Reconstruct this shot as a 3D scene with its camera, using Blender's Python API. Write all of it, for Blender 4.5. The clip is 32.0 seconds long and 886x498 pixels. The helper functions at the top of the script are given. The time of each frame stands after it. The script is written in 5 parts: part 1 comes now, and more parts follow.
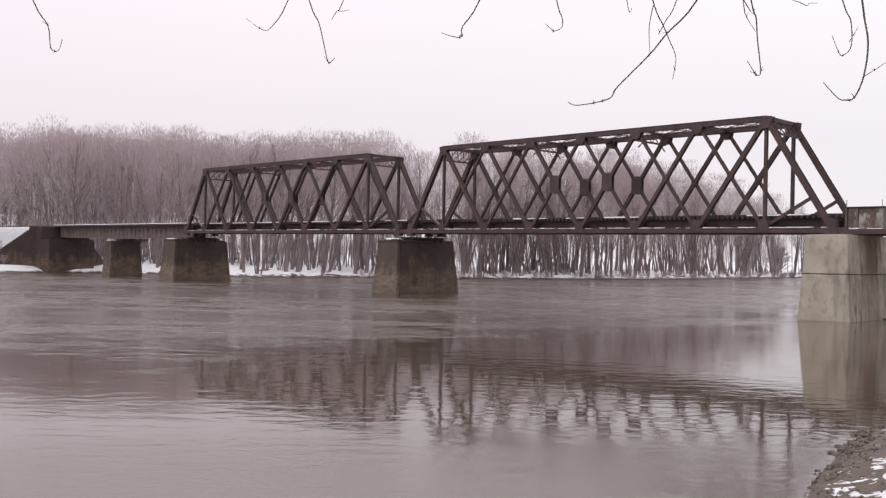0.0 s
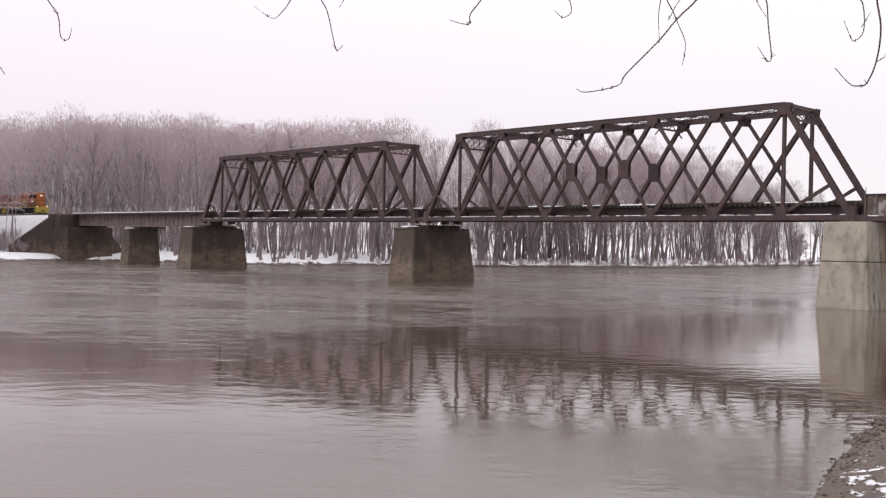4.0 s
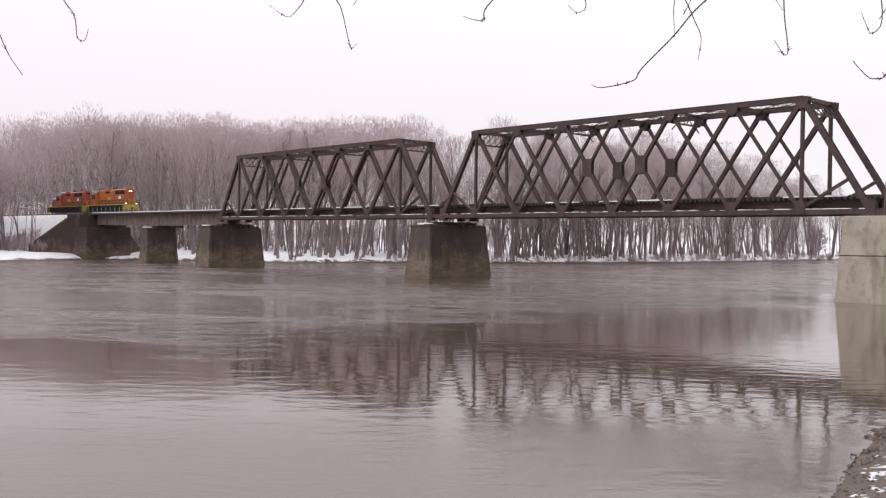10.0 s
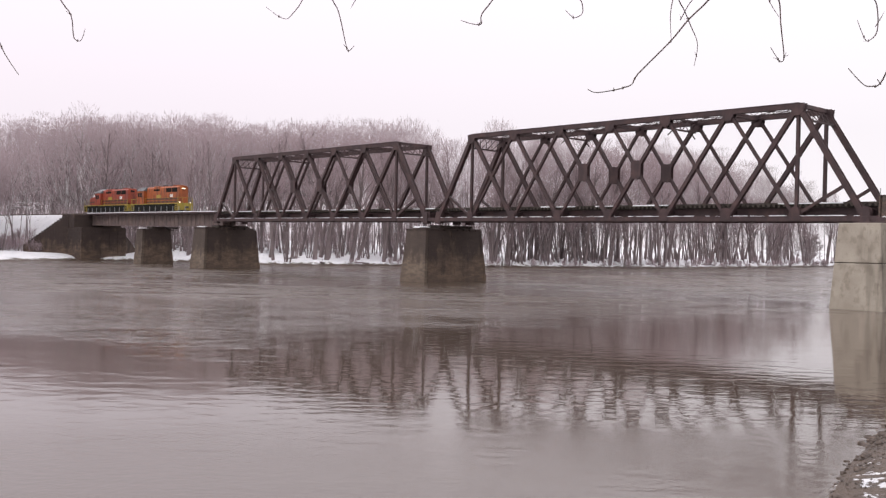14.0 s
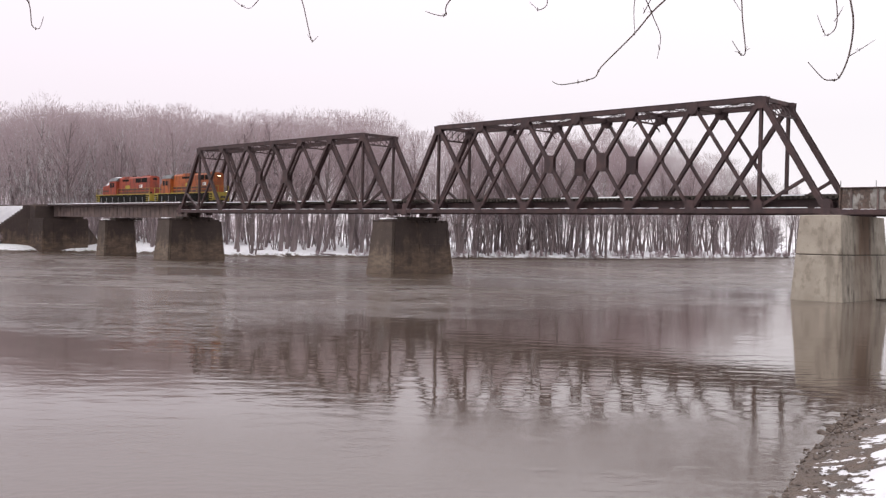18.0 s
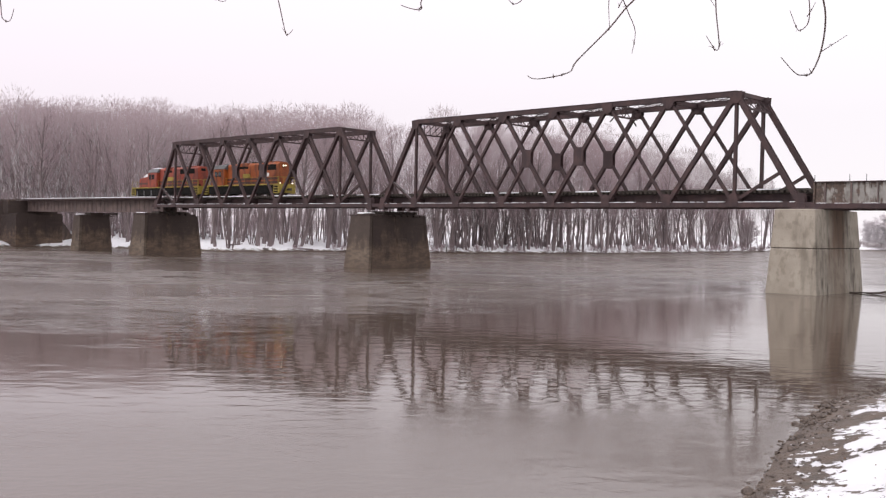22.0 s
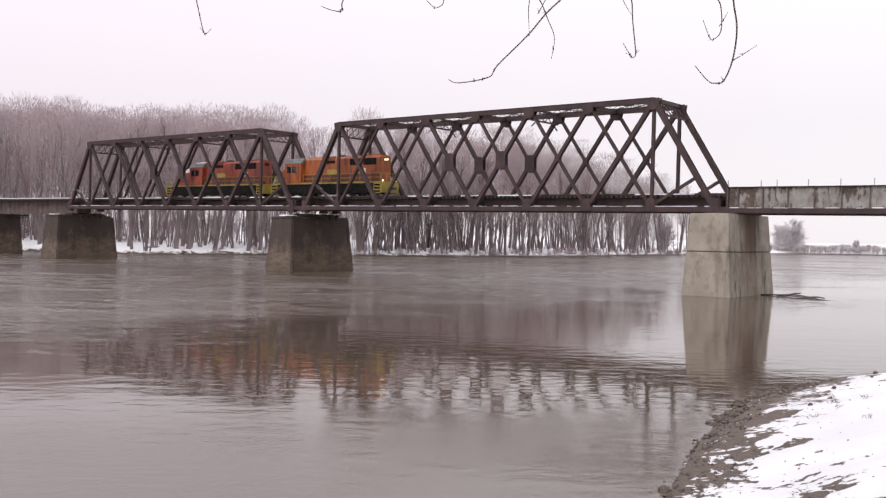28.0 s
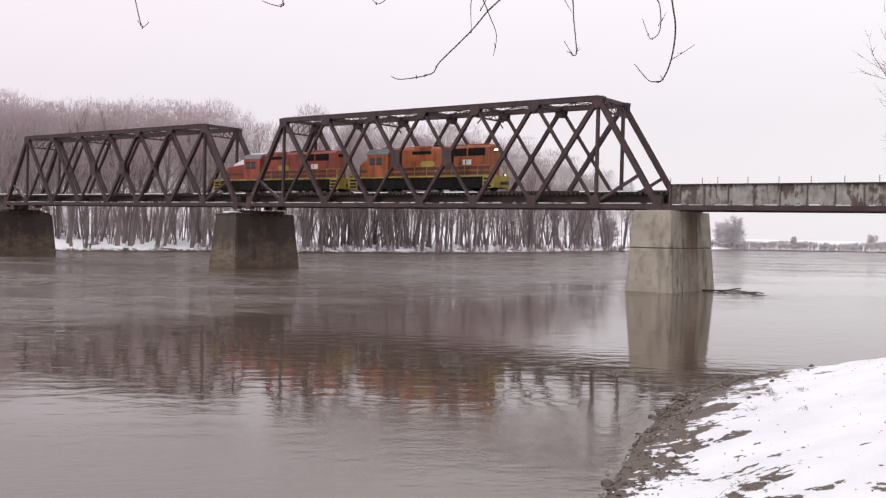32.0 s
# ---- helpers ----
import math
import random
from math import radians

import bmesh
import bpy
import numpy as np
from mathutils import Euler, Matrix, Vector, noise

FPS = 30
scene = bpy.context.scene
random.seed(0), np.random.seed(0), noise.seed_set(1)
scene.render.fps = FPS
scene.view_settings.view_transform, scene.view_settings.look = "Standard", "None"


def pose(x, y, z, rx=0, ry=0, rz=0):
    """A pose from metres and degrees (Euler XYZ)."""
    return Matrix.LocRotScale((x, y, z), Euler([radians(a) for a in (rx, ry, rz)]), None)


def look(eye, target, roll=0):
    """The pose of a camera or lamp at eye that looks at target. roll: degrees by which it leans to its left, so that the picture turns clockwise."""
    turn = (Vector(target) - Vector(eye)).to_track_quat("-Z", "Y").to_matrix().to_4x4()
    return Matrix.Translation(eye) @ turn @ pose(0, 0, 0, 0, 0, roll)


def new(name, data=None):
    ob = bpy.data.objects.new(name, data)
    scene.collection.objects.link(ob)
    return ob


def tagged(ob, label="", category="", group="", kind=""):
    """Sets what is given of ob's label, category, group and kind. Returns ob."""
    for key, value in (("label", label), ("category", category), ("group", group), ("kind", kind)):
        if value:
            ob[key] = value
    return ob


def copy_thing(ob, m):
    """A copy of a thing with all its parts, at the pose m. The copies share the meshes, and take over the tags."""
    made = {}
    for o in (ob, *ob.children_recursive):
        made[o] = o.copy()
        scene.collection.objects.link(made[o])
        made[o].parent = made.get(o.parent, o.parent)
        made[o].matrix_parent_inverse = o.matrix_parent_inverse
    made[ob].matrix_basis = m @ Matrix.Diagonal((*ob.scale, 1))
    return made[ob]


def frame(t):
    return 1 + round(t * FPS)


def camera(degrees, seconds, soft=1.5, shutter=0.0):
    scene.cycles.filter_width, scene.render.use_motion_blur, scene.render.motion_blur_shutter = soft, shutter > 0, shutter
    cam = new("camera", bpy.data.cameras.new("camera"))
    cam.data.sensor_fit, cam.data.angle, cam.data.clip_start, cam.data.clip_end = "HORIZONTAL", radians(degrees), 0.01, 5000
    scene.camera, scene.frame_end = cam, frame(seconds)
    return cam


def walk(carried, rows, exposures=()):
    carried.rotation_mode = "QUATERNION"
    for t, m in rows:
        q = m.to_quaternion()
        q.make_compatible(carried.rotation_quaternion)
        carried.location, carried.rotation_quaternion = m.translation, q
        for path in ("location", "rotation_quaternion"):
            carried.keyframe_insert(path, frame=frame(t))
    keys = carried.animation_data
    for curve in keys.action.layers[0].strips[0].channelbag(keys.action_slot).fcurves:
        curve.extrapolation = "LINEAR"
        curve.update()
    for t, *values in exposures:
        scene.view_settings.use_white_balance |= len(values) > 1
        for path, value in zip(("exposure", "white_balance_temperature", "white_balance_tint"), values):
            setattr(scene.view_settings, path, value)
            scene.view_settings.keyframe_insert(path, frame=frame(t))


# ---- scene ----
cam = camera(50.17, 32.0, soft=1.3)
EYE = (34.10, -77.89, 4.69)
# seconds, turn to the left of +y, tilt up, roll, in degrees
TURNS = [
    (0, 45.660, 0.427, 0.989), (0.5, 45.850, 0.215, 1.063), (1, 46.032, 0.118, 1.390), (1.5, 46.181, 0.121, 1.118),
    (2, 46.403, 0.024, 1.140), (2.5, 46.523, -0.011, 1.165), (3, 46.499, -0.034, 0.973), (3.5, 46.605, -0.223, 0.975),
    (5.5, 46.686, -0.419, 0.929), (6, 46.693, -0.454, 1.178), (6.5, 46.715, -0.474, 1.119), (7, 46.805, -0.481, 0.876),
    (7.5, 46.932, -0.485, 0.892), (8, 47.062, -0.489, 0.863), (8.5, 47.171, -0.498, 0.749), (9, 47.324, -0.494, 0.866),
    (9.5, 47.484, -0.490, 0.629), (10, 47.646, -0.528, 0.565), (10.5, 47.744, -0.581, 0.566), (11, 47.741, -0.550, 0.653),
    (11.5, 47.697, -0.541, 0.727), (12, 47.685, -0.496, 0.896), (12.5, 47.637, -0.438, 0.928), (13, 47.644, -0.359, 0.787),
    (13.5, 47.546, -0.341, 0.866), (14, 47.372, -0.318, 1.062), (14.5, 47.056, -0.359, 1.045), (16.5, 45.871, -0.335, 1.087),
    (17, 45.705, -0.452, 1.180), (17.5, 45.527, -0.624, 1.133), (18, 45.343, -0.790, 1.092), (18.5, 45.124, -0.937, 1.075),
    (19, 44.917, -1.016, 1.189), (19.5, 44.875, -1.016, 1.066), (20, 44.764, -0.964, 0.911), (20.5, 44.610, -0.922, 1.095),
    (21, 44.384, -0.948, 1.167), (21.5, 44.234, -1.009, 1.017), (22, 44.000, -1.105, 1.000), (22.5, 43.725, -1.213, 1.131),
    (23, 43.416, -1.235, 1.091), (23.5, 43.176, -1.223, 1.272), (24, 42.882, -1.108, 1.199), (24.5, 42.523, -1.023, 1.100),
    (25, 42.146, -1.052, 1.278), (25.5, 41.698, -1.015, 1.336), (27.5, 39.721, -0.885, 1.009), (28, 39.338, -0.835, 1.153),
    (28.5, 38.932, -0.760, 1.180), (29, 38.398, -0.826, 1.256), (29.5, 37.862, -0.876, 1.131), (30, 37.320, -0.903, 0.874),
    (30.5, 36.883, -1.008, 0.707), (31, 36.593, -1.076, 0.961), (31.5, 36.319, -1.049, 1.054), (32, 36.096, -0.972, 1.122),
]


def aim(yaw, tilt, roll):
    a, b = radians(yaw), radians(tilt)
    ahead = Vector((-math.sin(a) * math.cos(b), math.cos(a) * math.cos(b), math.sin(b)))
    return look(EYE, Vector(EYE) + ahead, roll)


# the holder's own drift to the side, in metres
DRIFT_T = [0, 1, 2, 3, 4.5, 6, 8, 10, 12, 14, 17, 19, 21, 23, 25, 28, 29.5, 31, 32]
DRIFT = [0.109, 0.08, 0.06, 0.061, 0.055, 0.039, 0.045, 0.05, 0.047, 0.048, 0.032, 0.038, 0.026, 0.017, 0.012, 0.009, -0.009, -0.024, -0.016]


def at_time(t, a, b, c):
    s = float(np.interp(t, DRIFT_T, DRIFT))
    side = Vector((math.cos(radians(a)), math.sin(radians(a)), 0)) * s
    return Matrix.Translation(-side) @ aim(a, b, c)


# the camera's own metering, in stops
METER = [(0, -0.04), (3, 0.02), (6, 0.09), (14, 0.07), (25, 0.09), (28, 0.02), (32, -0.06)]
walk(cam, [(t, at_time(t, a, b, c)) for t, a, b, c in TURNS], METER)

# ---------------------------------------------------------------- light
world = bpy.data.worlds.new("overcast")
scene.world = world
world.use_nodes = True
wn, wl = world.node_tree.nodes, world.node_tree.links
sky = wn.new("ShaderNodeTexSky")
sky.sky_type, sky.sun_disc = "NISHITA", False
sky.sun_elevation, sky.sun_rotation = radians(36), radians(210)
grey = wn.new("ShaderNodeMix")
grey.data_type = "RGBA"
grey.inputs["Factor"].default_value = 0.94
sky_scale = wn.new("ShaderNodeVectorMath")
sky_scale.operation = "SCALE"
sky_scale.inputs["Scale"].default_value = 0.1
wl.new(sky.outputs[0], sky_scale.inputs[0])
wl.new(sky_scale.outputs[0], grey.inputs["A"])
# the cloud is a little brighter and less pink towards the east
lean = wn.new("ShaderNodeTexCoord")
cut = wn.new("ShaderNodeSeparateXYZ")
wl.new(lean.outputs["Generated"], cut.inputs[0])
east = wn.new("ShaderNodeMapRange")
east.inputs["From Min"].default_value, east.inputs["From Max"].default_value = -0.95, 0.0
wl.new(cut.outputs["X"], east.inputs["Value"])
cloud = wn.new("ShaderNodeMix")
cloud.data_type = "RGBA"
cloud.inputs["A"].default_value, cloud.inputs["B"].default_value = (0.97, 0.875, 0.945, 1), (1.0, 0.963, 0.988, 1)
wl.new(east.outputs[0], cloud.inputs["Factor"])
# and, as under any thick cloud, brighter overhead than at the horizon
high = wn.new("ShaderNodeMapRange")
high.inputs["From Min"].default_value, high.inputs["From Max"].default_value = 0.12, 0.9
high.inputs["To Min"].default_value, high.inputs["To Max"].default_value = 0.95, 1.74
wl.new(cut.outputs["Z"], high.inputs["Value"])
dome = wn.new("ShaderNodeVectorMath")
dome.operation = "SCALE"
wl.new(cloud.outputs["Result"], dome.inputs[0])
wl.new(high.outputs[0], dome.inputs["Scale"])
wl.new(dome.outputs[0], grey.inputs["B"])
wl.new(grey.outputs["Result"], wn["Background"].inputs["Color"])
wn["Background"].inputs["Strength"].default_value = 1.03
sun = new("sun", bpy.data.lights.new("sun", "SUN"))
sun.data.energy, sun.data.angle, sun.data.color = 0.7, radians(25), (1.0, 0.97, 0.93)
sun.matrix_world = look((-70, -120, 100), (0, 0, 0))


# ---------------------------------------------------------------- materials
class Nodes:
    """A Principled material with a few ways to add nodes."""

    def __init__(self, name, rough=0.8, metal=0.0):
        self.mat = bpy.data.materials.new(name)
        self.mat.use_nodes = True
        self.n, self.l = self.mat.node_tree.nodes, self.mat.node_tree.links
        self.bsdf = self.n["Principled BSDF"]
        self.bsdf.inputs["Roughness"].default_value = rough
        self.bsdf.inputs["Metallic"].default_value = metal
        self.co = self.n.new("ShaderNodeTexCoord")
        self.obj = self.n.new("ShaderNodeObjectInfo")

    def noise(self, scale, detail=5.0, stretch=(1, 1, 1), space="Object", rough=0.55):
        m = self.n.new("ShaderNodeMapping")
        m.inputs["Scale"].default_value = stretch
        self.l.new(self.co.outputs[space], m.inputs["Vector"])
        t = self.n.new("ShaderNodeTexNoise")
        t.inputs["Scale"].default_value, t.inputs["Detail"].default_value, t.inputs["Roughness"].default_value = scale, detail, rough
        self.l.new(m.outputs[0], t.inputs["Vector"])
        return t.outputs["Fac"]

    def ramp(self, fac, a, b, lo=0.35, hi=0.65):
        r = self.n.new("ShaderNodeValToRGB")
        e = r.color_ramp.elements
        e[0].position, e[1].position = lo, hi
        e[0].color, e[1].color = (*a, 1), (*b, 1)
        self.l.new(fac, r.inputs[0])
        return r.outputs[0]

    def mix(self, fac, a, b):
        m = self.n.new("ShaderNodeMix")
        m.data_type = "RGBA"
        for key, v in (("Factor", fac), ("A", a), ("B", b)):
            if isinstance(v, bpy.types.NodeSocket):
                self.l.new(v, m.inputs[key])
            else:
                m.inputs[key].default_value = (*v, 1) if isinstance(v, tuple) else v
        return m.outputs["Result"]

    def math(self, op, a, b):
        m = self.n.new("ShaderNodeMath")
        m.operation = op
        m.use_clamp = False
        for i, v in enumerate((a, b)):
            if isinstance(v, bpy.types.NodeSocket):
                self.l.new(v, m.inputs[i])
            else:
                m.inputs[i].default_value = v
        return m.outputs[0]

    def step(self, v, lo, hi):
        m = self.n.new("ShaderNodeMapRange")
        m.interpolation_type = "SMOOTHSTEP"
        self.l.new(v, m.inputs["Value"])
        m.inputs["From Min"].default_value, m.inputs["From Max"].default_value = lo, hi
        return m.outputs[0]

    def up(self):
        g = self.n.new("ShaderNodeNewGeometry")
        s = self.n.new("ShaderNodeSeparateXYZ")
        self.l.new(g.outputs["Normal"], s.inputs[0])
        return s.outputs["Z"]

    def axis(self, name, space="Object"):
        s = self.n.new("ShaderNodeSeparateXYZ")
        self.l.new(self.co.outputs[space], s.inputs[0])
        return s.outputs[name]

    def bump(self, height, strength=0.3, distance=0.02):
        b = self.n.new("ShaderNodeBump")
        b.inputs["Strength"].default_value, b.inputs["Distance"].default_value = strength, distance
        self.l.new(height, b.inputs["Height"])
        self.l.new(b.outputs[0], self.bsdf.inputs["Normal"])
        return self

    def color(self, c):
        if isinstance(c, tuple):
            self.bsdf.inputs["Base Color"].default_value = (*c, 1)
        else:
            self.l.new(c, self.bsdf.inputs["Base Color"])
        return self

    def rough(self, v):
        self.l.new(v, self.bsdf.inputs["Roughness"])
        return self


def worn(name, a, b, scale=1.5, rough=0.8, metal=0.0, bump=0.25, fine=18, stretch=(1, 1, 1), lo=0.35, hi=0.65):
    """A surface that varies between two colours at two scales."""
    m = Nodes(name, rough, metal)
    big = m.noise(scale, 6, stretch)
    small = m.noise(scale * fine, 4, stretch)
    c = m.ramp(big, a, b, lo, hi)
    c = m.mix(m.math("MULTIPLY", m.step(small, 0.45, 0.7), 0.35), c, tuple(v * 0.6 for v in a))
    return m.color(c).bump(small, bump, 0.01).mat


def make_steel(name, dark, rust, snow=True):
    m = Nodes(name, 0.72)
    c = m.ramp(m.noise(0.9, 6), dark, rust, 0.42, 0.72)
    streak = m.noise(3.0, 4, (1, 1, 0.15))
    c = m.mix(m.math("MULTIPLY", m.step(streak, 0.5, 0.72), 0.5), c, rust)
    if snow:
        lying = m.math("MULTIPLY", m.step(m.up(), 0.75, 0.97), m.step(m.noise(0.8, 5), 0.44, 0.55))
        c = m.mix(lying, c, (0.8, 0.8, 0.83))
    return m.color(c).bump(m.noise(22, 4), 0.2, 0.008).mat


STEEL = make_steel("truss_steel", (0.043, 0.025, 0.027), (0.08, 0.043, 0.042))
STEEL_OLD = make_steel("brown_girder_steel", (0.11, 0.08, 0.077), (0.19, 0.133, 0.118))
SNOW = worn("lying_snow", (0.78, 0.78, 0.82), (0.86, 0.86, 0.89), 2.0, 0.7, 0, 0.4)


def make_painted_girder():
    m = Nodes("grey_painted_girder", 0.6)
    paint = m.ramp(m.noise(1.2, 5), (0.235, 0.222, 0.208), (0.37, 0.355, 0.335))
    blotch = m.math("ADD", m.noise(0.55, 6), m.math("MULTIPLY", m.noise(4.0, 5, (1, 1, 0.25)), 0.5))
    rust = m.ramp(m.noise(6, 4), (0.055, 0.038, 0.032), (0.125, 0.082, 0.064))
    paint = m.mix(m.math("MULTIPLY", m.step(m.noise(1.6, 6, (1, 1, 0.3), rough=0.65), 0.46, 0.66), 0.55), paint, (0.13, 0.105, 0.088))
    ends = m.math("MULTIPLY", m.step(m.math("SUBTRACT", 3.2, m.axis("X")), 0.0, 2.0), 0.1)
    c = m.mix(m.step(m.math("ADD", blotch, ends), 0.725, 0.83), paint, rust)
    return m.color(c).bump(m.noise(20, 4), 0.15, 0.008).mat


GIRDER_PAINT = make_painted_girder()


def make_concrete():
    m = Nodes("pale_concrete", 0.85)
    c = m.ramp(m.noise(0.5, 6), (0.29, 0.25, 0.205), (0.41, 0.362, 0.303), 0.3, 0.7)
    drip = m.noise(1.1, 5, (1, 1, 0.09))
    c = m.mix(m.math("MULTIPLY", m.step(drip, 0.52, 0.7), 0.5), c, (0.15, 0.13, 0.105))
    c = m.mix(m.math("MULTIPLY", m.step(m.noise(9, 4), 0.5, 0.75), 0.3), c, (0.2, 0.19, 0.16))
    # rust run-off from the bearing, on the upper part of the long face
    wob = m.math("MULTIPLY", m.math("SUBTRACT", m.noise(0.8, 5, (1, 1, 0.2)), 0.5), 3.0)
    c = m.mix(m.math("MULTIPLY", m.step(m.noise(1.9, 7, (1, 1, 0.6)), 0.5, 0.64), 0.4), c, (0.16, 0.135, 0.105))
    away = m.math("ABSOLUTE", m.math("ADD", m.math("SUBTRACT", m.axis("Y"), 2.3), wob), 0.0)
    high = m.math("ADD", m.axis("Z"), wob)
    stain = m.math("MULTIPLY", m.step(m.math("SUBTRACT", 2.9, away), 0.4, 2.0), m.math("ADD", 0.42, m.math("MULTIPLY", m.step(high, 2.4, 4.2), 0.45)))
    c = m.mix(m.math("MULTIPLY", stain, 0.95), c, (0.14, 0.076, 0.045))
    # soot streaks down the same face
    face = m.step(m.axis("X"), 1.45, 1.75)
    soot = m.math("MULTIPLY", m.step(m.noise(1.4, 6, (1, 1, 0.14)), 0.48, 0.64), m.math("ADD", 0.3, m.math("MULTIPLY", m.step(m.noise(0.6, 6), 0.45, 0.62), 0.55)))
    c = m.mix(m.math("MULTIPLY", soot, face), c, (0.075, 0.057, 0.046))
    return m.color(c).bump(m.noise(14, 5), 0.3, 0.015).mat


CONCRETE = make_concrete()


def make_stone(name, a, b, dark):
    m = Nodes(name, 0.9)
    c = m.ramp(m.noise(0.45, 7, space="Object"), a, b, 0.32, 0.68)
    c = m.mix(m.math("MULTIPLY", m.obj.outputs["Random"], 0.3), c, tuple(v * 0.55 for v in a))
    c = m.mix(m.math("MULTIPLY", m.step(m.noise(0.7, 8, (1, 1, 2.6), rough=0.65), 0.36, 0.62), 0.6), c, dark)
    # soot and water stains that run down from the cap
    run = m.math("ADD", m.step(m.axis("Z"), 0.8, 5.4), m.math("MULTIPLY", m.math("SUBTRACT", m.noise(0.8, 7, (1, 1, 0.45), rough=0.62), 0.5), 3.0))
    c = m.mix(m.math("MULTIPLY", m.step(run, 0.1, 0.8), 0.88), c, dark)
    # lime bloom in pale flecks
    c = m.mix(m.math("MULTIPLY", m.step(m.noise(2.6, 6, (1, 1, 0.7), rough=0.7), 0.6, 0.72), 0.16), c, tuple(min(1.0, v * 1.35) for v in b))
    return m.color(c).bump(m.noise(5, 7, rough=0.65), 0.7, 0.06).mat


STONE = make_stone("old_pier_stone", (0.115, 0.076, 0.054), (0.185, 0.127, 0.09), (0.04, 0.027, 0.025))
# the same stone in lighter tones, for pier faces turned to the light
STONE_LIT = make_stone("lit_face_pier_stone", (0.15, 0.111, 0.082), (0.22, 0.168, 0.127), (0.062, 0.045, 0.039))


def make_ground():
    m = Nodes("snowy_ground", 0.8)
    z = m.axis("Z")
    snow = m.ramp(m.noise(0.6, 5), (0.66, 0.66, 0.69), (0.75, 0.75, 0.775))
    mud = m.ramp(m.noise(1.6, 7), (0.032, 0.019, 0.01), (0.08, 0.048, 0.027))
    mud = m.mix(m.math("MULTIPLY", m.step(m.noise(11, 5), 0.5, 0.68), 0.5), mud, (0.13, 0.092, 0.068))
    turn = m.n.new("ShaderNodeMapping")
    turn.inputs["Rotation"].default_value = (0, 0, radians(-40))
    m.l.new(m.co.outputs["Object"], turn.inputs["Vector"])

    def drift(scale, detail, pull):
        p = m.n.new("ShaderNodeMapping")
        p.inputs["Scale"].default_value = (pull, 1, 1)
        m.l.new(turn.outputs[0], p.inputs["Vector"])
        t = m.n.new("ShaderNodeTexNoise")
        t.inputs["Scale"].default_value, t.inputs["Detail"].default_value, t.inputs["Roughness"].default_value = scale, detail, 0.56
        m.l.new(p.outputs[0], t.inputs["Vector"])
        return t.outputs["Fac"]

    # the wind has drawn the snow out in low drifts with bare leaves between them
    fine = drift(4.2, 7, 1.0)
    patch = m.math("ADD", m.math("MULTIPLY", drift(0.95, 6, 1.25), 0.76), m.math("MULTIPLY", fine, 0.24))
    level = m.math("ADD", z, m.math("ADD", m.math("MULTIPLY", m.math("SUBTRACT", patch, 0.5), 1.9), m.math("MULTIPLY", m.math("SUBTRACT", fine, 0.5), 0.5)))
    level = m.math("ADD", level, m.math("MULTIPLY", m.step(m.math("MULTIPLY", m.axis("Y"), -1.0), 55.0, 64.0), 0.28))
    cover = m.step(level, 0.34, 0.38)
    thick = m.math("ADD", patch, m.math("MULTIPLY", m.math("MULTIPLY", m.step(z, 0.45, 0.95), m.step(m.axis("Y"), -64.0, -57.0)), 0.11))
    bare = m.math("SUBTRACT", 1.0, m.step(thick, 0.44, 0.45))
    cover = m.math("MULTIPLY", cover, m.math("SUBTRACT", 1.0, bare))
    m.color(m.mix(cover, mud, snow))
    m.rough(m.math("ADD", m.math("MULTIPLY", cover, 0.25), 0.5))
    return m.bump(m.math("ADD", m.noise(9, 7, rough=0.68), m.math("MULTIPLY", cover, 1.0)), 0.8, 0.06).mat


GROUND = make_ground()


